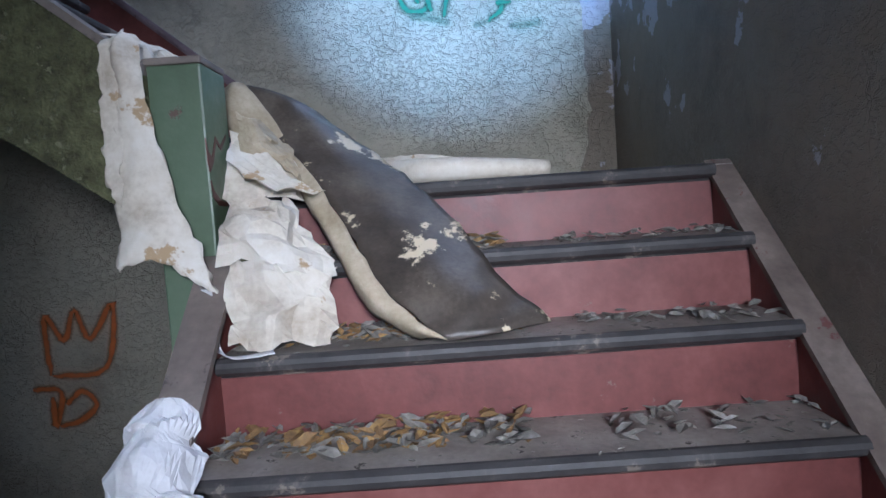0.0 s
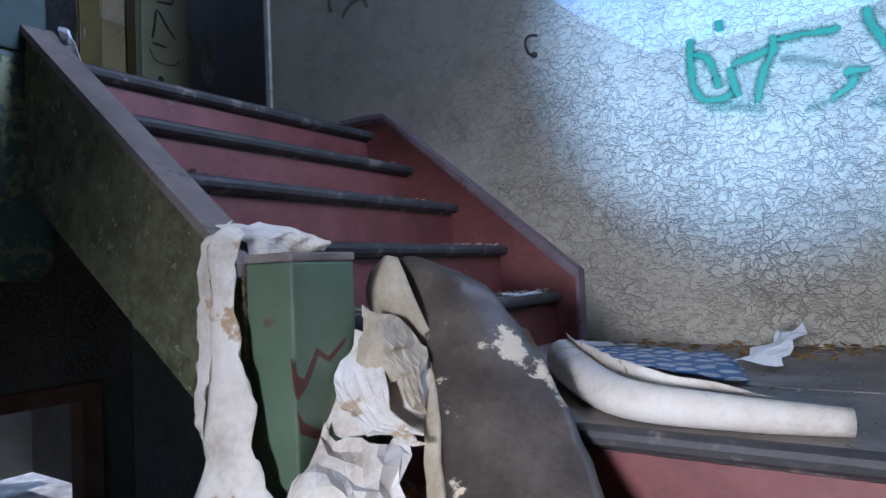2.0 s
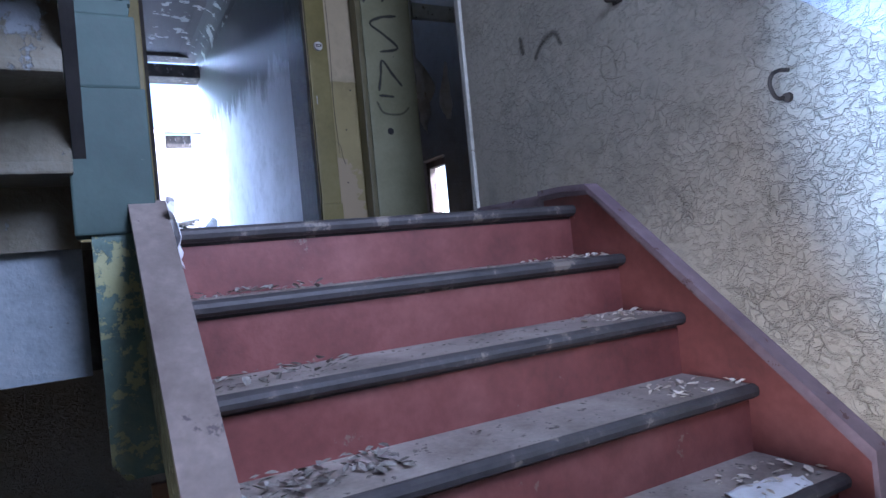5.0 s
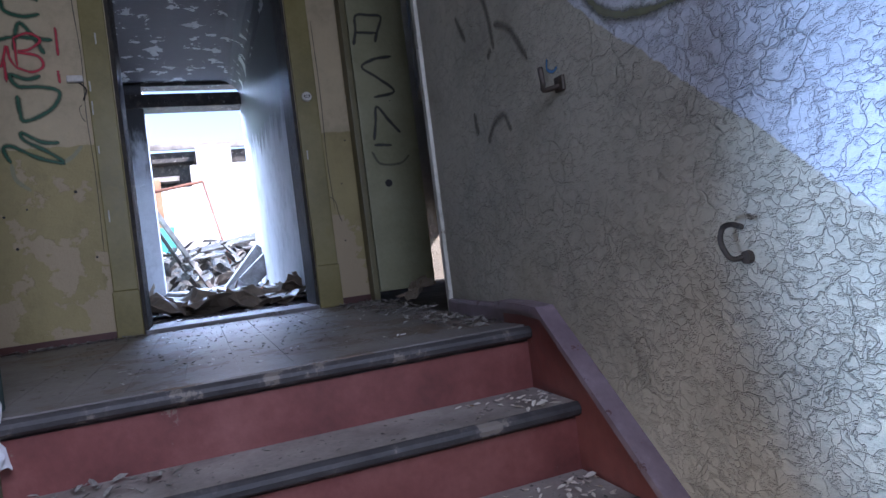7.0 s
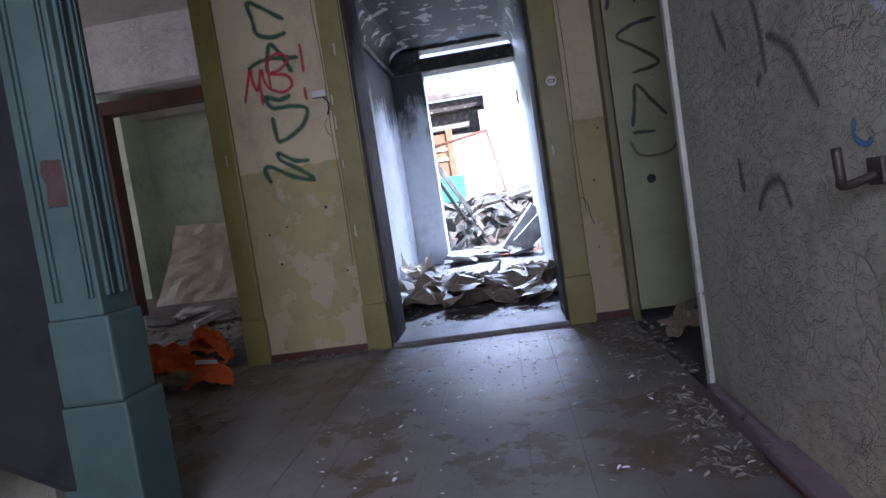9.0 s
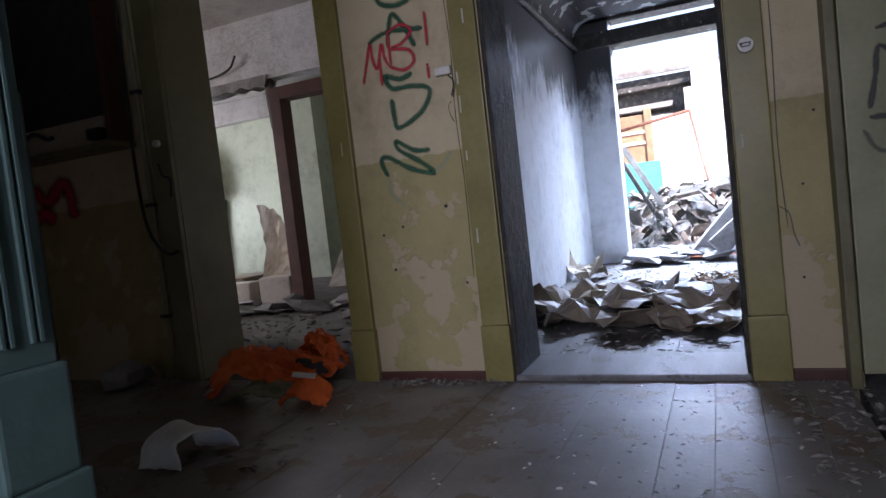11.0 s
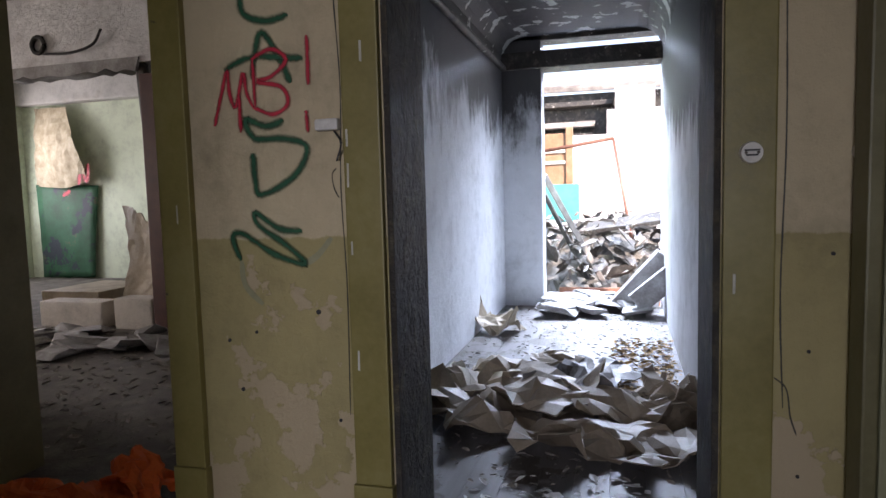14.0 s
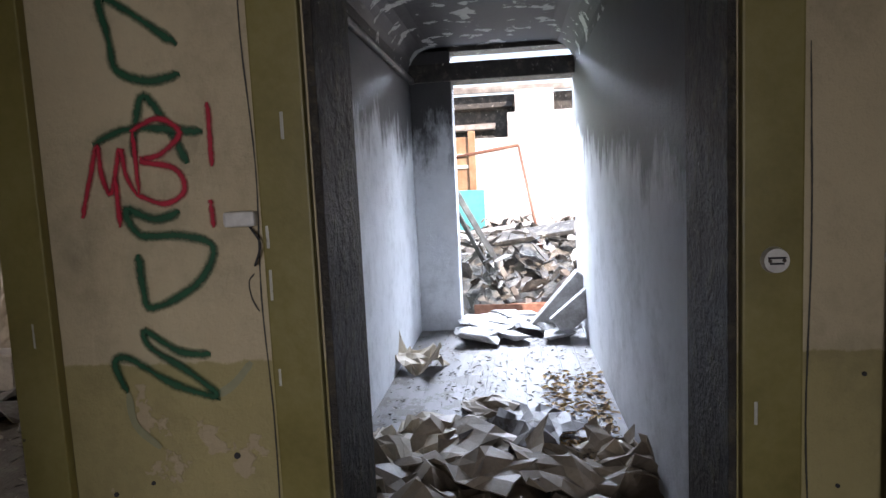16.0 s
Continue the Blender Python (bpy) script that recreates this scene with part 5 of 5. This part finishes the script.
jac = thing("work_jacket", "crumpled orange work jacket with reflective strips", "jacket")
part("body", sheet([[(-3.42, 0.20, F + 0.02), (-3.45, 0.42, F + 0.10), (-3.48, 0.70, F + 0.13), (-3.55, 0.86, F + 0.05)], [(-3.28, 0.30, F + 0.06), (-3.30, 0.45, F + 0.19), (-3.33, 0.66, F + 0.17), (-3.38, 0.88, F + 0.06)], [(-3.12, 0.42, F + 0.02), (-3.14, 0.52, F + 0.10), (-3.17, 0.66, F + 0.10), (-3.22, 0.80, F + 0.03)]], 26, 24, 0.006, 0.05, 9, 20), JACKET, jac)
part("sleeve", sheet([[(-3.44, 0.66, F + 0.06), (-3.45, 0.74, F + 0.20), (-3.48, 0.84, F + 0.07)], [(-3.58, 0.62, F + 0.05), (-3.60, 0.72, F + 0.23), (-3.62, 0.82, F + 0.08)], [(-3.70, 0.66, F + 0.01), (-3.72, 0.74, F + 0.10), (-3.72, 0.80, F + 0.02)]], 16, 18, 0.006, 0.04, 10, 21), JACKET, jac)
part("sleeve", sheet([[(-3.32, 0.84, F + 0.05), (-3.28, 0.90, F + 0.12), (-3.24, 0.98, F + 0.01)], [(-3.22, 0.82, F + 0.03), (-3.18, 0.90, F + 0.10), (-3.14, 1.04, F + 0.01)], [(-3.10, 0.80, F + 0.01), (-3.08, 0.92, F + 0.05), (-3.06, 1.06, F + 0.01)]], 16, 16, 0.006, 0.03, 10, 22), JACKET, jac)
part("lining", sheet([[(-3.24, 0.55, F + 0.04), (-3.22, 0.68, F + 0.09), (-3.24, 0.84, F + 0.04)], [(-3.10, 0.50, F + 0.01), (-3.06, 0.66, F + 0.06), (-3.12, 0.82, F + 0.02)]], 16, 12, 0.006, 0.025, 12, 23), OLIVE_CLOTH, jac)
part("collar", sheet([[(-3.40, 0.76, F + 0.12), (-3.36, 0.90, F + 0.10)], [(-3.32, 0.76, F + 0.14), (-3.28, 0.92, F + 0.08)]], 12, 10, 0.008, 0.03, 12, 24), NEAR_BLACK, jac)
part("reflective_strip", box((-0.02, -0.05, 0), (0.02, 0.05, 0.004), 0.001, pose(-3.17, 0.91, F + 0.112, -12, 14, 25)), PAPER, jac)
part("reflective_strip", box((-0.015, -0.06, 0), (0.015, 0.06, 0.004), 0.001, pose(-3.13, 0.40, F + 0.045, 20, 10, -30)), PAPER, jac)
tagged(part("carton", sheet([[(-2.62, 1.05, F + 0.01), (-2.62, 1.25, F + 0.02)], [(-2.66, 1.06, F + 0.10), (-2.65, 1.22, F + 0.10)], [(-2.80, 1.08, F + 0.12), (-2.80, 1.26, F + 0.09)], [(-2.86, 1.08, F + 0.01), (-2.86, 1.28, F + 0.01)]], 8, 15, 0.004, 0.015, 9, 25), PAPER), "crushed pale cardboard carton beside the post", "carton").location = (0.220, -0.277, 0)
tagged(part("block", chunk((0.22, 0.10, 0.13), 5), RUBBLE), "broken grey block by the dark wall", "block").location = (-3.36, -0.38, F + 0.062)
tagged(part("post_rag", sheet([[(-1.44, 1.60, 2.41), (-1.50, 1.60, 2.44)], [(-1.42, 1.605, 2.33), (-1.50, 1.60, 2.34)], [(-1.43, 1.61, 2.26), (-1.47, 1.61, 2.25)]], 8, 14, 0.002, 0.02, 14, 26), WHITE_RAG), "small white rag snagged on the rail's top", "rag")
tagged(part("hall_chips", flakes(110, (WX + 0.03, -1.7, 1.75, 2.93), F, 0.010, 90, 0.3, 0.004), PAPER), "white paint chips scattered on the floorboards", "paint chips", kind="stuff")
tagged(part("hall_dirt", flakes(500, (WX + 0.03, -1.7, 1.5, 2.93), F, 0.008, 91, 0.3, 0.004), LEAF_PALE), "grit on the floorboards", "litter", kind="stuff")
tagged(part("wall_foot_litter", flakes(260, (-2.3, -1.65, 2.78, 2.93), F, 0.013, 92, 0.4, 0.012), LEAF_PALE), "fallen plaster crumbs along the skirting", "litter", kind="stuff")
tagged(part("corner_litter", flakes(240, (WX + 0.04, -2.4, 2.75, 3.0), F, 0.018, 93, 0.4, 0.015), LEAF_PALE), "debris heaped by the corner", "litter", kind="stuff")
tagged(part("side_litter", flakes(300, (WX + 0.03, -2.2, -1.0, 1.3), F, 0.02, 94, 0.4, 0.012), LEAF_PALE), "grey rubbish along the dim hall floor", "litter", kind="stuff")
tagged(part("skirting_litter", flakes(220, (WX + 0.02, WX + 0.12, 1.1, 1.75), F, 0.013, 95, 0.4, 0.012), LEAF_PALE), "plaster crumbs below the wall", "litter", kind="stuff")
tagged(part("torn_paper", sheet([[(-2.9, 3.02, F + 0.02), (-2.75, 3.10, F + 0.10)], [(-3.2, 3.05, F + 0.02), (-3.2, 3.2, F + 0.12)]], 12, 10, 0.003, 0.04, 9, 27), LINO), "grey crumpled sheet in the corner", "paper")
tagged(part("hanging_strip", sheet([[(-3.80, 3.545, 3.66), (-3.79, 3.60, 3.60), (-3.78, 3.70, 3.44)], [(-3.81, 3.565, 3.40), (-3.76, 3.60, 3.38), (-3.78, 3.66, 3.32)], [(-3.80, 3.585, 3.12), (-3.79, 3.595, 3.11), (-3.80, 3.605, 3.10)]], 8, 14, 0.003, 0.02, 5, 28, 0.01), RAG), "torn cream wallpaper flap hanging in the recess", "wallpaper")
tagged(part("hanging_strip", sheet([[(-3.80, 3.80, 3.62), (-3.79, 3.815, 3.62)], [(-3.80, 3.74, 3.30), (-3.77, 3.82, 3.30)], [(-3.79, 3.79, 3.20), (-3.77, 3.81, 3.20)]], 6, 14, 0.003, 0.02, 5, 29, 0.01), RAG), "narrow torn wallpaper flap hanging in the recess", "wallpaper")
structure("recess_board", boxes([((-3.95, 3.58, 3.62), (-3.90, 3.63, 5.3)), ((-3.95, 3.64, 3.98), (-3.90, 4.0, 4.09))], 0.006), PALE_TRIM, "white painted frame boards in the recess", "trim")

# lower opening
lo = thing("door_4", "brown-framed opening in the lower hall wall", "door frame", kind="structure")
part("head", box((WX - 0.1, 1.6, 1.06), (WX + 0.04, 2.75, 1.16), 0.006), ORANGE_WOOD, lo)
part("jamb", box((WX - 0.1, 2.63, 0.15), (WX + 0.04, 2.75, 1.06), 0.006), ORANGE_WOOD, lo)
part("jamb", box((WX - 0.1, 2.15, 0.15), (WX + 0.02, 2.20, 1.06), 0.006), ORANGE_WOOD, lo)

# window frames that let the light in; windows 2 and 5 are added
def window(name, lo_, hi_, axis, label):
    w = thing(name, label, "window", kind="structure")
    (x0, y0, z0), (x1, y1, z1) = lo_, hi_
    t = 0.06
    part("window_frame", boxes([((x0, y0, z0), (x1, y1, z0 + t)), ((x0, y0, z1 - t), (x1, y1, z1))]), CAP, w)
    if axis == "x":
        part("mullion", boxes([((x0, y0, z0 + t), (x1, y0 + t, z1 - t)), ((x0, y1 - t, z0 + t), (x1, y1, z1 - t))]), CAP, w)
    else:
        part("mullion", boxes([((x0, y0, z0 + t), (x0 + t, y1, z1 - t)), ((x1 - t, y0, z0 + t), (x1, y1, z1 - t))]), CAP, w)


# Assumed frame for the unseen stair window.
window("window_1", (EX + 0.1, 1.76, 3.11), (EX + 0.16, 2.64, 4.39), "x", "old wooden stair window frame, assumed out of view")
window("window_4", (-5.27, 4.36, 2.43), (-4.81, 4.42, 3.11), "y", "old wooden recess window frame")
# Out-of-view frame, added to go with the side room fill lamp.
window("added_window_5", (-5.59, -6.5, 3.21), (-4.41, -6.44, 4.79), "y", "unseen window frame added for the side room fill lamp")
# Unseen frame added around the torch stand-in lamps.
window("added_window_2", (-0.69, -2.1, 1.21), (0.69, -2.04, 2.89), "y", "unseen window frame added for the torch stand-in lamps")
window("window_3", (-9.29, -6.5, 3.21), (-7.11, -6.44, 4.79), "y", "old wooden room window frame")

# ---- corridor litter ----
def crumpled(x, y, w, h, turn, high, seed, material=LINO, label="torn grey linoleum sheet crumpled on the floor"):
    rnd = random.Random(seed)
    m = pose(x, y, F, 0, 0, turn)
    rows = [[m @ Vector((w * (i / 3 - 0.5) + rnd.uniform(-0.04, 0.04), h * (j / 3 - 0.5) + rnd.uniform(-0.04, 0.04), 0.02 + 0.75 * high * rnd.random() ** 2)) for j in range(4)] for i in range(4)]
    bm = sheet(rows, 9, 9, 0.005, 0.075, 2.3, seed, 0.03)
    for v in bm.verts:
        v.co.z = max(v.co.z, F + 0.002)
    return tagged(part("linoleum_sheet", bm, material), label, "linoleum", "torn linoleum in the corridor")


for i, (x, y, w, h, tr, hi, mt) in enumerate((
        (-4.55, 2.15, 0.55, 0.5, 20, 0.16, LINO), (-4.65, 2.55, 0.6, 0.5, -15, 0.14, LINO), (-4.75, 1.75, 0.6, 0.5, 40, 0.24, LINO), (-4.95, 1.5, 0.5, 0.35, 10, 0.34, LINO_TAN), (-5.1, 1.95, 0.6, 0.6, 65, 0.22, LINO),
        (-5.0, 2.45, 0.6, 0.55, 15, 0.18, LINO), (-5.4, 2.2, 0.6, 0.5, -30, 0.13, BOARD_C), (-4.45, 2.5, 0.4, 0.35, 50, 0.10, LINO), (-5.3, 1.6, 0.5, 0.4, -20, 0.28, LINO_TAN), (-6.75, 1.46, 0.4, 0.26, 80, 0.42, LINO_TAN), (-5.05, 2.70, 0.5, 0.15, 5, 0.22, LINO), (-5.75, 2.0, 0.5, 0.3, 5, 0.08, LINO))):
    crumpled(x, y, w, h, tr, hi, 200 + i, mt, "tan curled linoleum standing against the corridor wall" if mt is LINO_TAN else "torn grey linoleum sheet crumpled on the floor")
tagged(part("corridor_dirt", flakes(900, (-7.8, -4.0, 1.33, 2.75), F, 0.018, 96, 0.4, 0.012), LEAF_PALE), "grit and splinters over the corridor boards", "litter", kind="stuff")
tagged(part("corridor_leaves", flakes(420, (-6.6, -4.9, 2.35, 2.76), F, 0.03, 97, 0.4, 0.02), LEAF), "brown debris along the corridor wall", "litter", kind="stuff")
tagged(part("silver_scraps", flakes(40, (-4.2, -3.9, 1.85, 2.6), F, 0.03, 98, 0.3, 0.01), PAPER), "bright foil scraps near the sill", "litter", kind="stuff")
slabs = [chunk((0.26, 0.2, 0.05), 300 + i) for i in range(5)]
meshes = []
for bm in slabs:
    ob = part("rubble_slab", bm, RUBBLE)
    meshes.append(ob)
rnd = random.Random(9)
for i in range(26):
    ob = meshes[i] if i < 5 else copy_thing(meshes[i % 5], Matrix())
    tagged(ob, "broken grey plaster slab at the burnt doorway", "rubble", "plaster slabs at the burnt doorway")
    ob.matrix_world = pose(rnd.uniform(-8.3, -7.45), rnd.uniform(1.75, 2.68), F + 0.045 + 0.012 * (i % 5), rnd.uniform(-9, 9), rnd.uniform(-9, 9), rnd.uniform(0, 360))
for x, y, rx, L in ((-7.75, 2.60, 48, 0.62), (-7.55, 2.72, 40, 0.5)):
    tagged(part("leaning_slab", box((-0.04, -L / 2, -0.1), (0.04, L / 2, 0.1), 0.01, pose(x, y, F + 0.27, rx, 0, 0), 0.015), RUBBLE), "grey slab leaning against the corridor wall", "rubble")

# ---- side room things ----
rf = thing("door_5", "dark red-brown wooden frame left standing in the partition", "door frame", kind="structure")
part("post", box((-6.54, -1.50, F), (-6.36, -1.36, 4.55), 0.008), BROWN, rf)
part("head", box((-6.54, -1.36, 4.42), (-6.36, 0.75, 4.55), 0.008), BROWN, rf)
part("post", box((-6.54, 0.62, F), (-6.36, 0.75, 4.42), 0.008), BROWN, rf)
part("hanging_remnant", box((-6.50, -1.58, 4.15), (-6.42, -1.505, 4.66), 0.01, None, 0.02), CHAR, rf)
tagged(part("broken_sill", boxes([((-6.58, -2.75, F), (-6.36, -2.05, F + 0.24)), ((-6.58, -1.92, F), (-6.36, -1.52, F + 0.28))], 0.02), ROOM_GREY), "broken remains of a plaster partition", "wall stub", kind="structure")
for i in range(30):
    ob = copy_thing(meshes[i % 5], Matrix())
    tagged(ob, "lump of grey rubble in the side room", "rubble", "rubble in the side room")
    ob.matrix_world = pose(rnd.uniform(-6.3, -5.4), rnd.uniform(-2.9, 0.6), F + 0.05, rnd.uniform(-15, 15), rnd.uniform(-15, 15), rnd.uniform(0, 360))
tagged(part("room_dirt", flakes(900, (-6.3, -3.9, -2.6, 1.0), F, 0.03, 99, 0.4, 0.02), LEAF_PALE), "grey litter over the side room floor", "litter", kind="stuff")
tagged(part("leaning_board", sheet([[(-6.95, -2.45, F + 0.004), (-6.85, -1.85, F + 0.004)], [(-7.0, -2.3, F + 0.5), (-6.9, -1.8, F + 0.55)], [(-7.15, -2.45, F + 1.1), (-6.95, -2.05, F + 1.0)]], 10, 18, 0.01, 0.03, 4, 31), LINO_TAN), "curled tan hardboard sheet slumped in the room", "board")
tagged(part("leaning_board", sheet([[(-7.6, -1.9, F), (-7.3, -0.4, F)], [(-7.9, -1.8, F + 0.5), (-7.6, -0.3, F + 0.25)], [(-8.4, -1.9, F + 0.95), (-8.2, -0.2, F + 0.85)]], 12, 18, 0.01, 0.03, 4, 32), LINO_TAN), "long curled tan sheet slumped in the room", "board")
tagged(part("fallen_board", box((-7.6, -3.2, F + 0.004), (-6.8, -2.5, F + 0.26), 0.01), LINO_TAN), "pale board platform on the room floor", "board")
tagged(part("painted_panel", sheet([[(-9.5, -6.1, F + 0.02), (-9.5, -5.15, F + 0.02)], [(-9.5, -6.1, F + 0.7), (-9.52, -5.1, F + 0.7)], [(-9.48, -6.1, F + 1.42), (-9.55, -5.02, F + 1.38)]], 8, 14, 0.012, 0.01, 4, 33), MURAL), "mural panel painted in dark greens and browns", "panel")
tagged(part("curled_wallpaper", sheet([[(-9.5, -6.1, F + 1.4), (-9.45, -5.5, F + 1.36), (-9.4, -5.05, F + 1.45)], [(-9.5, -6.1, F + 1.9), (-9.35, -5.6, F + 1.9), (-9.25, -5.1, F + 1.95)], [(-9.55, -6.1, F + 2.56), (-9.5, -5.8, F + 2.55), (-9.45, -5.4, F + 2.53)]], 12, 16, 0.004, 0.02, 3, 51), RUG_BACK), "beige wallpaper curling off the far wall", "wallpaper")
structure("cornice", box((-9.6, -6.4, 4.95), (-9.40, 1.08, 5.3), 0.03), CEIL, "white coved cornice of the far room", "trim")
structure("broken_lintel", prism([(-3.3, 4.70)] + [(-3.25 + 0.1 * k, 4.60 + 0.045 * noise.noise(Vector((k * 0.9, 2.2, 0)))) for k in range(18)] + [(-1.51, 4.70)], "x", -6.57, -6.385), RUBBLE, "ragged broken concrete edge over the opening", "lintel")
graffiti("red spray beside the mural", [[(-5.2, 3.75), (-5.12, 4.0), (-5.05, 3.8), (-5.0, 4.05)], [(-5.5, 3.6), (-5.35, 3.66)]], 0.07, RED_SPRAY, "x", -9.37)
graffiti("black sprayed marks on the side room wall", [[(-4.7, 4.1), (-4.5, 4.2), (-4.55, 4.05), (-4.35, 4.15)], [(-4.75, 3.6), (-4.6, 3.62)], [(-4.75, 3.3), (-4.5, 3.34), (-4.55, 3.2)], [(-4.7, 2.9), (-4.5, 2.95)]], 0.04, BLACK_SPRAY, "y", 1.0775)
graffiti("blue sprayed ring on the side room wall", [[(-4.65, 2.75), (-4.55, 2.83), (-4.45, 2.75), (-4.55, 2.66), (-4.64, 2.74)]], 0.04, BLUE_SPRAY, "y", 1.0775)
vent = thing("wall_fixture", "dark round fixture and torn wires above the gap", "fixture")
part("ring", tube([(-6.38, -2.55 + 0.07 * math.cos(a), 4.88 + 0.07 * math.sin(a)) for a in (0, 1, 2, 3, 4, 5, 6.2)], 0.02, 8, 3), NEAR_BLACK, vent)
part("wire", tube([(-6.38, -2.5, 4.80), (-6.36, -2.2, 4.78), (-6.36, -1.95, 4.83), (-6.36, -1.85, 4.95)], 0.012, 6), NEAR_BLACK, vent)

# ---- outside: the collapsed ruin and ground ----
structure("ground", box((-900, -900, -0.6), (900, 900, -0.2)), DIRT, "bare earth reaching the horizon", "ground")
structure("ruin_floor", box((-16, -3, F - 0.75), (-8.3, 8, F - 0.45)), DIRT, "collapsed floor covered in ash", "floor")
structure("ruin_wall", boxes([((-14.6, 2.15, F - 0.5), (-14.2, 7.5, 4.95)), ((-14.6, 2.3, 4.95), (-14.2, 3.0, 5.35)), ((-14.6, 1.2, F - 0.5), (-14.2, 2.15, 4.5))]), WHITE_OUT, "sunlit white rendered ruin wall", "wall")
structure("burnt_wall", box((-15.2, -3.0, F - 0.5), (-14.8, 3.6, 5.35)), CHAR, "charred timber wall of the ruin", "wall")
bt = thing("burnt_beams", "charred fallen roof beams across the ruin", "beam")
for i, (z, y0, y1, dz) in enumerate(((5.45, -2.0, 4.6, -0.03), (5.12, -2.0, 2.3, 0.03), (4.72, -2.0, 2.0, 0.06), (4.50, -2.0, 1.9, 0.0))):
    part("beam", box((-14.75, y0, z - 0.06), (-14.62 + 0.05 * i, y1, z + 0.06), 0.01, pose(0, 0, 0, math.degrees(dz) * 0.3, 0, 0), 0.02), CHAR if i % 2 else PLANK_GREY, bt)
ow = thing("door_6", "orange-brown wooden door left in the ruin", "door")
part("leaf", box((-13.6, 0.4, F), (-13.55, 1.45, 4.5), 0.006), ORANGE_WOOD, ow)
for z in (4.15, 3.95):
    part("rail", box((-13.55, 0.4, z), (-13.52, 1.45, z + 0.06), 0.006), WHITE_PLASTIC, ow)
part("jamb", box((-13.65, 1.45, F), (-13.5, 1.57, 4.6), 0.006), ORANGE_WOOD, ow)
tagged(part("turquoise_panel", box((-12.6, 0.9, F + 0.3), (-12.55, 1.74, 3.58), 0.006), TURQ), "turquoise painted board in the ruin", "board")
pf = thing("pipe_frame", "bent rusty pipe frame over the debris", "pipe")
part("pipe", tube([(-11.6, 0.9, 4.02), (-11.3, 2.3, 4.2)], 0.025, 8, 1), RUST, pf)
part("pipe", tube([(-11.3, 2.3, 4.2), (-10.6, 2.55, 2.75)], 0.02, 8, 1), RUST, pf)


def plank(L, w, t, m, mat, label, name="plank"):
    return tagged(part(name, box((-L / 2, -w / 2, -t / 2), (L / 2, w / 2, t / 2), min(0.008, t * 0.2), m, 0.008), mat), label, "plank", "planks in the debris heap")


for i in range(58):
    x, y = rnd.uniform(-13.2, -9.2), rnd.uniform(0.8, 4.2)
    rise_ = 0.05 + 0.30 * (-9.0 - x) * rnd.uniform(0.4, 1.0) * 0.75
    mt = rnd.choice((PLANK_GREY, CHAR, CHAR, RUBBLE, BOARD_C, PLANK_GREY, ORANGE_WOOD))
    plank(rnd.uniform(0.5, 1.7), rnd.uniform(0.06, 0.2), rnd.uniform(0.025, 0.07), pose(x, y, F - 0.35 + rise_, rnd.uniform(-20, 20), rnd.uniform(-22, 22), rnd.uniform(0, 180)), mt, "weathered plank in the collapsed debris" if mt is not CHAR else "charred plank in the collapsed debris")
plank(1.6, 0.12, 0.06, pose(-9.3, 1.92, 2.95, 0, 62, 100), PLANK_GREY, "long plank leaning on the debris heap")
plank(1.7, 0.10, 0.05, pose(-9.4, 1.80, 2.90, 0, 64, 95), CHAR, "charred plank leaning on the debris heap")
plank(1.0, 0.30, 0.05, pose(-10.2, 2.45, 3.05, 20, -8, 80), CHAR, "dark board tilted on the debris heap")
plank(1.4, 0.22, 0.06, pose(-9.6, 2.95, 2.75, 10, -48, 70), RUBBLE, "pale plank leaning on the debris heap")
plank(1.5, 0.22, 0.06, pose(-9.9, 3.1, 2.95, 10, -40, 60), RUBBLE, "pale plank leaning on the debris heap")
for i in range(6):
    plank(1.5, 0.2, 0.03, pose(-11.2 + 0.1 * i, 1.8 + 0.24 * i, 3.02, 14, -8, 70), PLANK_GREY, "weathered roof board in the debris heap")
tagged(part("fallen_joist", box((-9.15, 1.75, F - 0.45), (-9.0, 3.2, F + 0.02), 0.01, None, 0.02), BRICK), "reddish joist across the doorway's edge", "joist")


def heap():
    """An uneven mound of ash and rubbish under the planks."""
    bm = bmesh.new()
    bmesh.ops.create_grid(bm, x_segments=60, y_segments=60, size=1, matrix=Matrix.Translation((-11.4, 2.4, 0)) @ Matrix.Diagonal((2.6, 2.6, 1, 1)))
    for v in bm.verts:
        e = max(0, 1 - ((v.co.x + 11.8) / 2.6) ** 2) * max(0, 1 - ((v.co.y - 2.4) / 2.6) ** 2)
        v.co.z = F - 0.5 + e * 1.1 + 0.25 * e * noise.noise(v.co * 2.3) + 0.12 * noise.noise(v.co * 7)
    return bm


tagged(part("debris_heap", heap(), DIRT), "mound of ash and rubbish in the ruin", "debris", kind="stuff")
bmh = flakes(400, (-13.5, -9.0, 0.8, 4.2), F, 0.12, 101, 0.9, 0.75)
tagged(part("charred_scraps", flakes(600, (-13.5, -9.0, 0.8, 4.2), F - 0.1, 0.14, 102, 0.9, 0.8), CHAR), "charred splinters over the debris heap", "debris", kind="stuff")
tagged(part("debris_scraps", bmh, PLANK_GREY), "splintered scraps over the debris heap", "debris", kind="stuff")
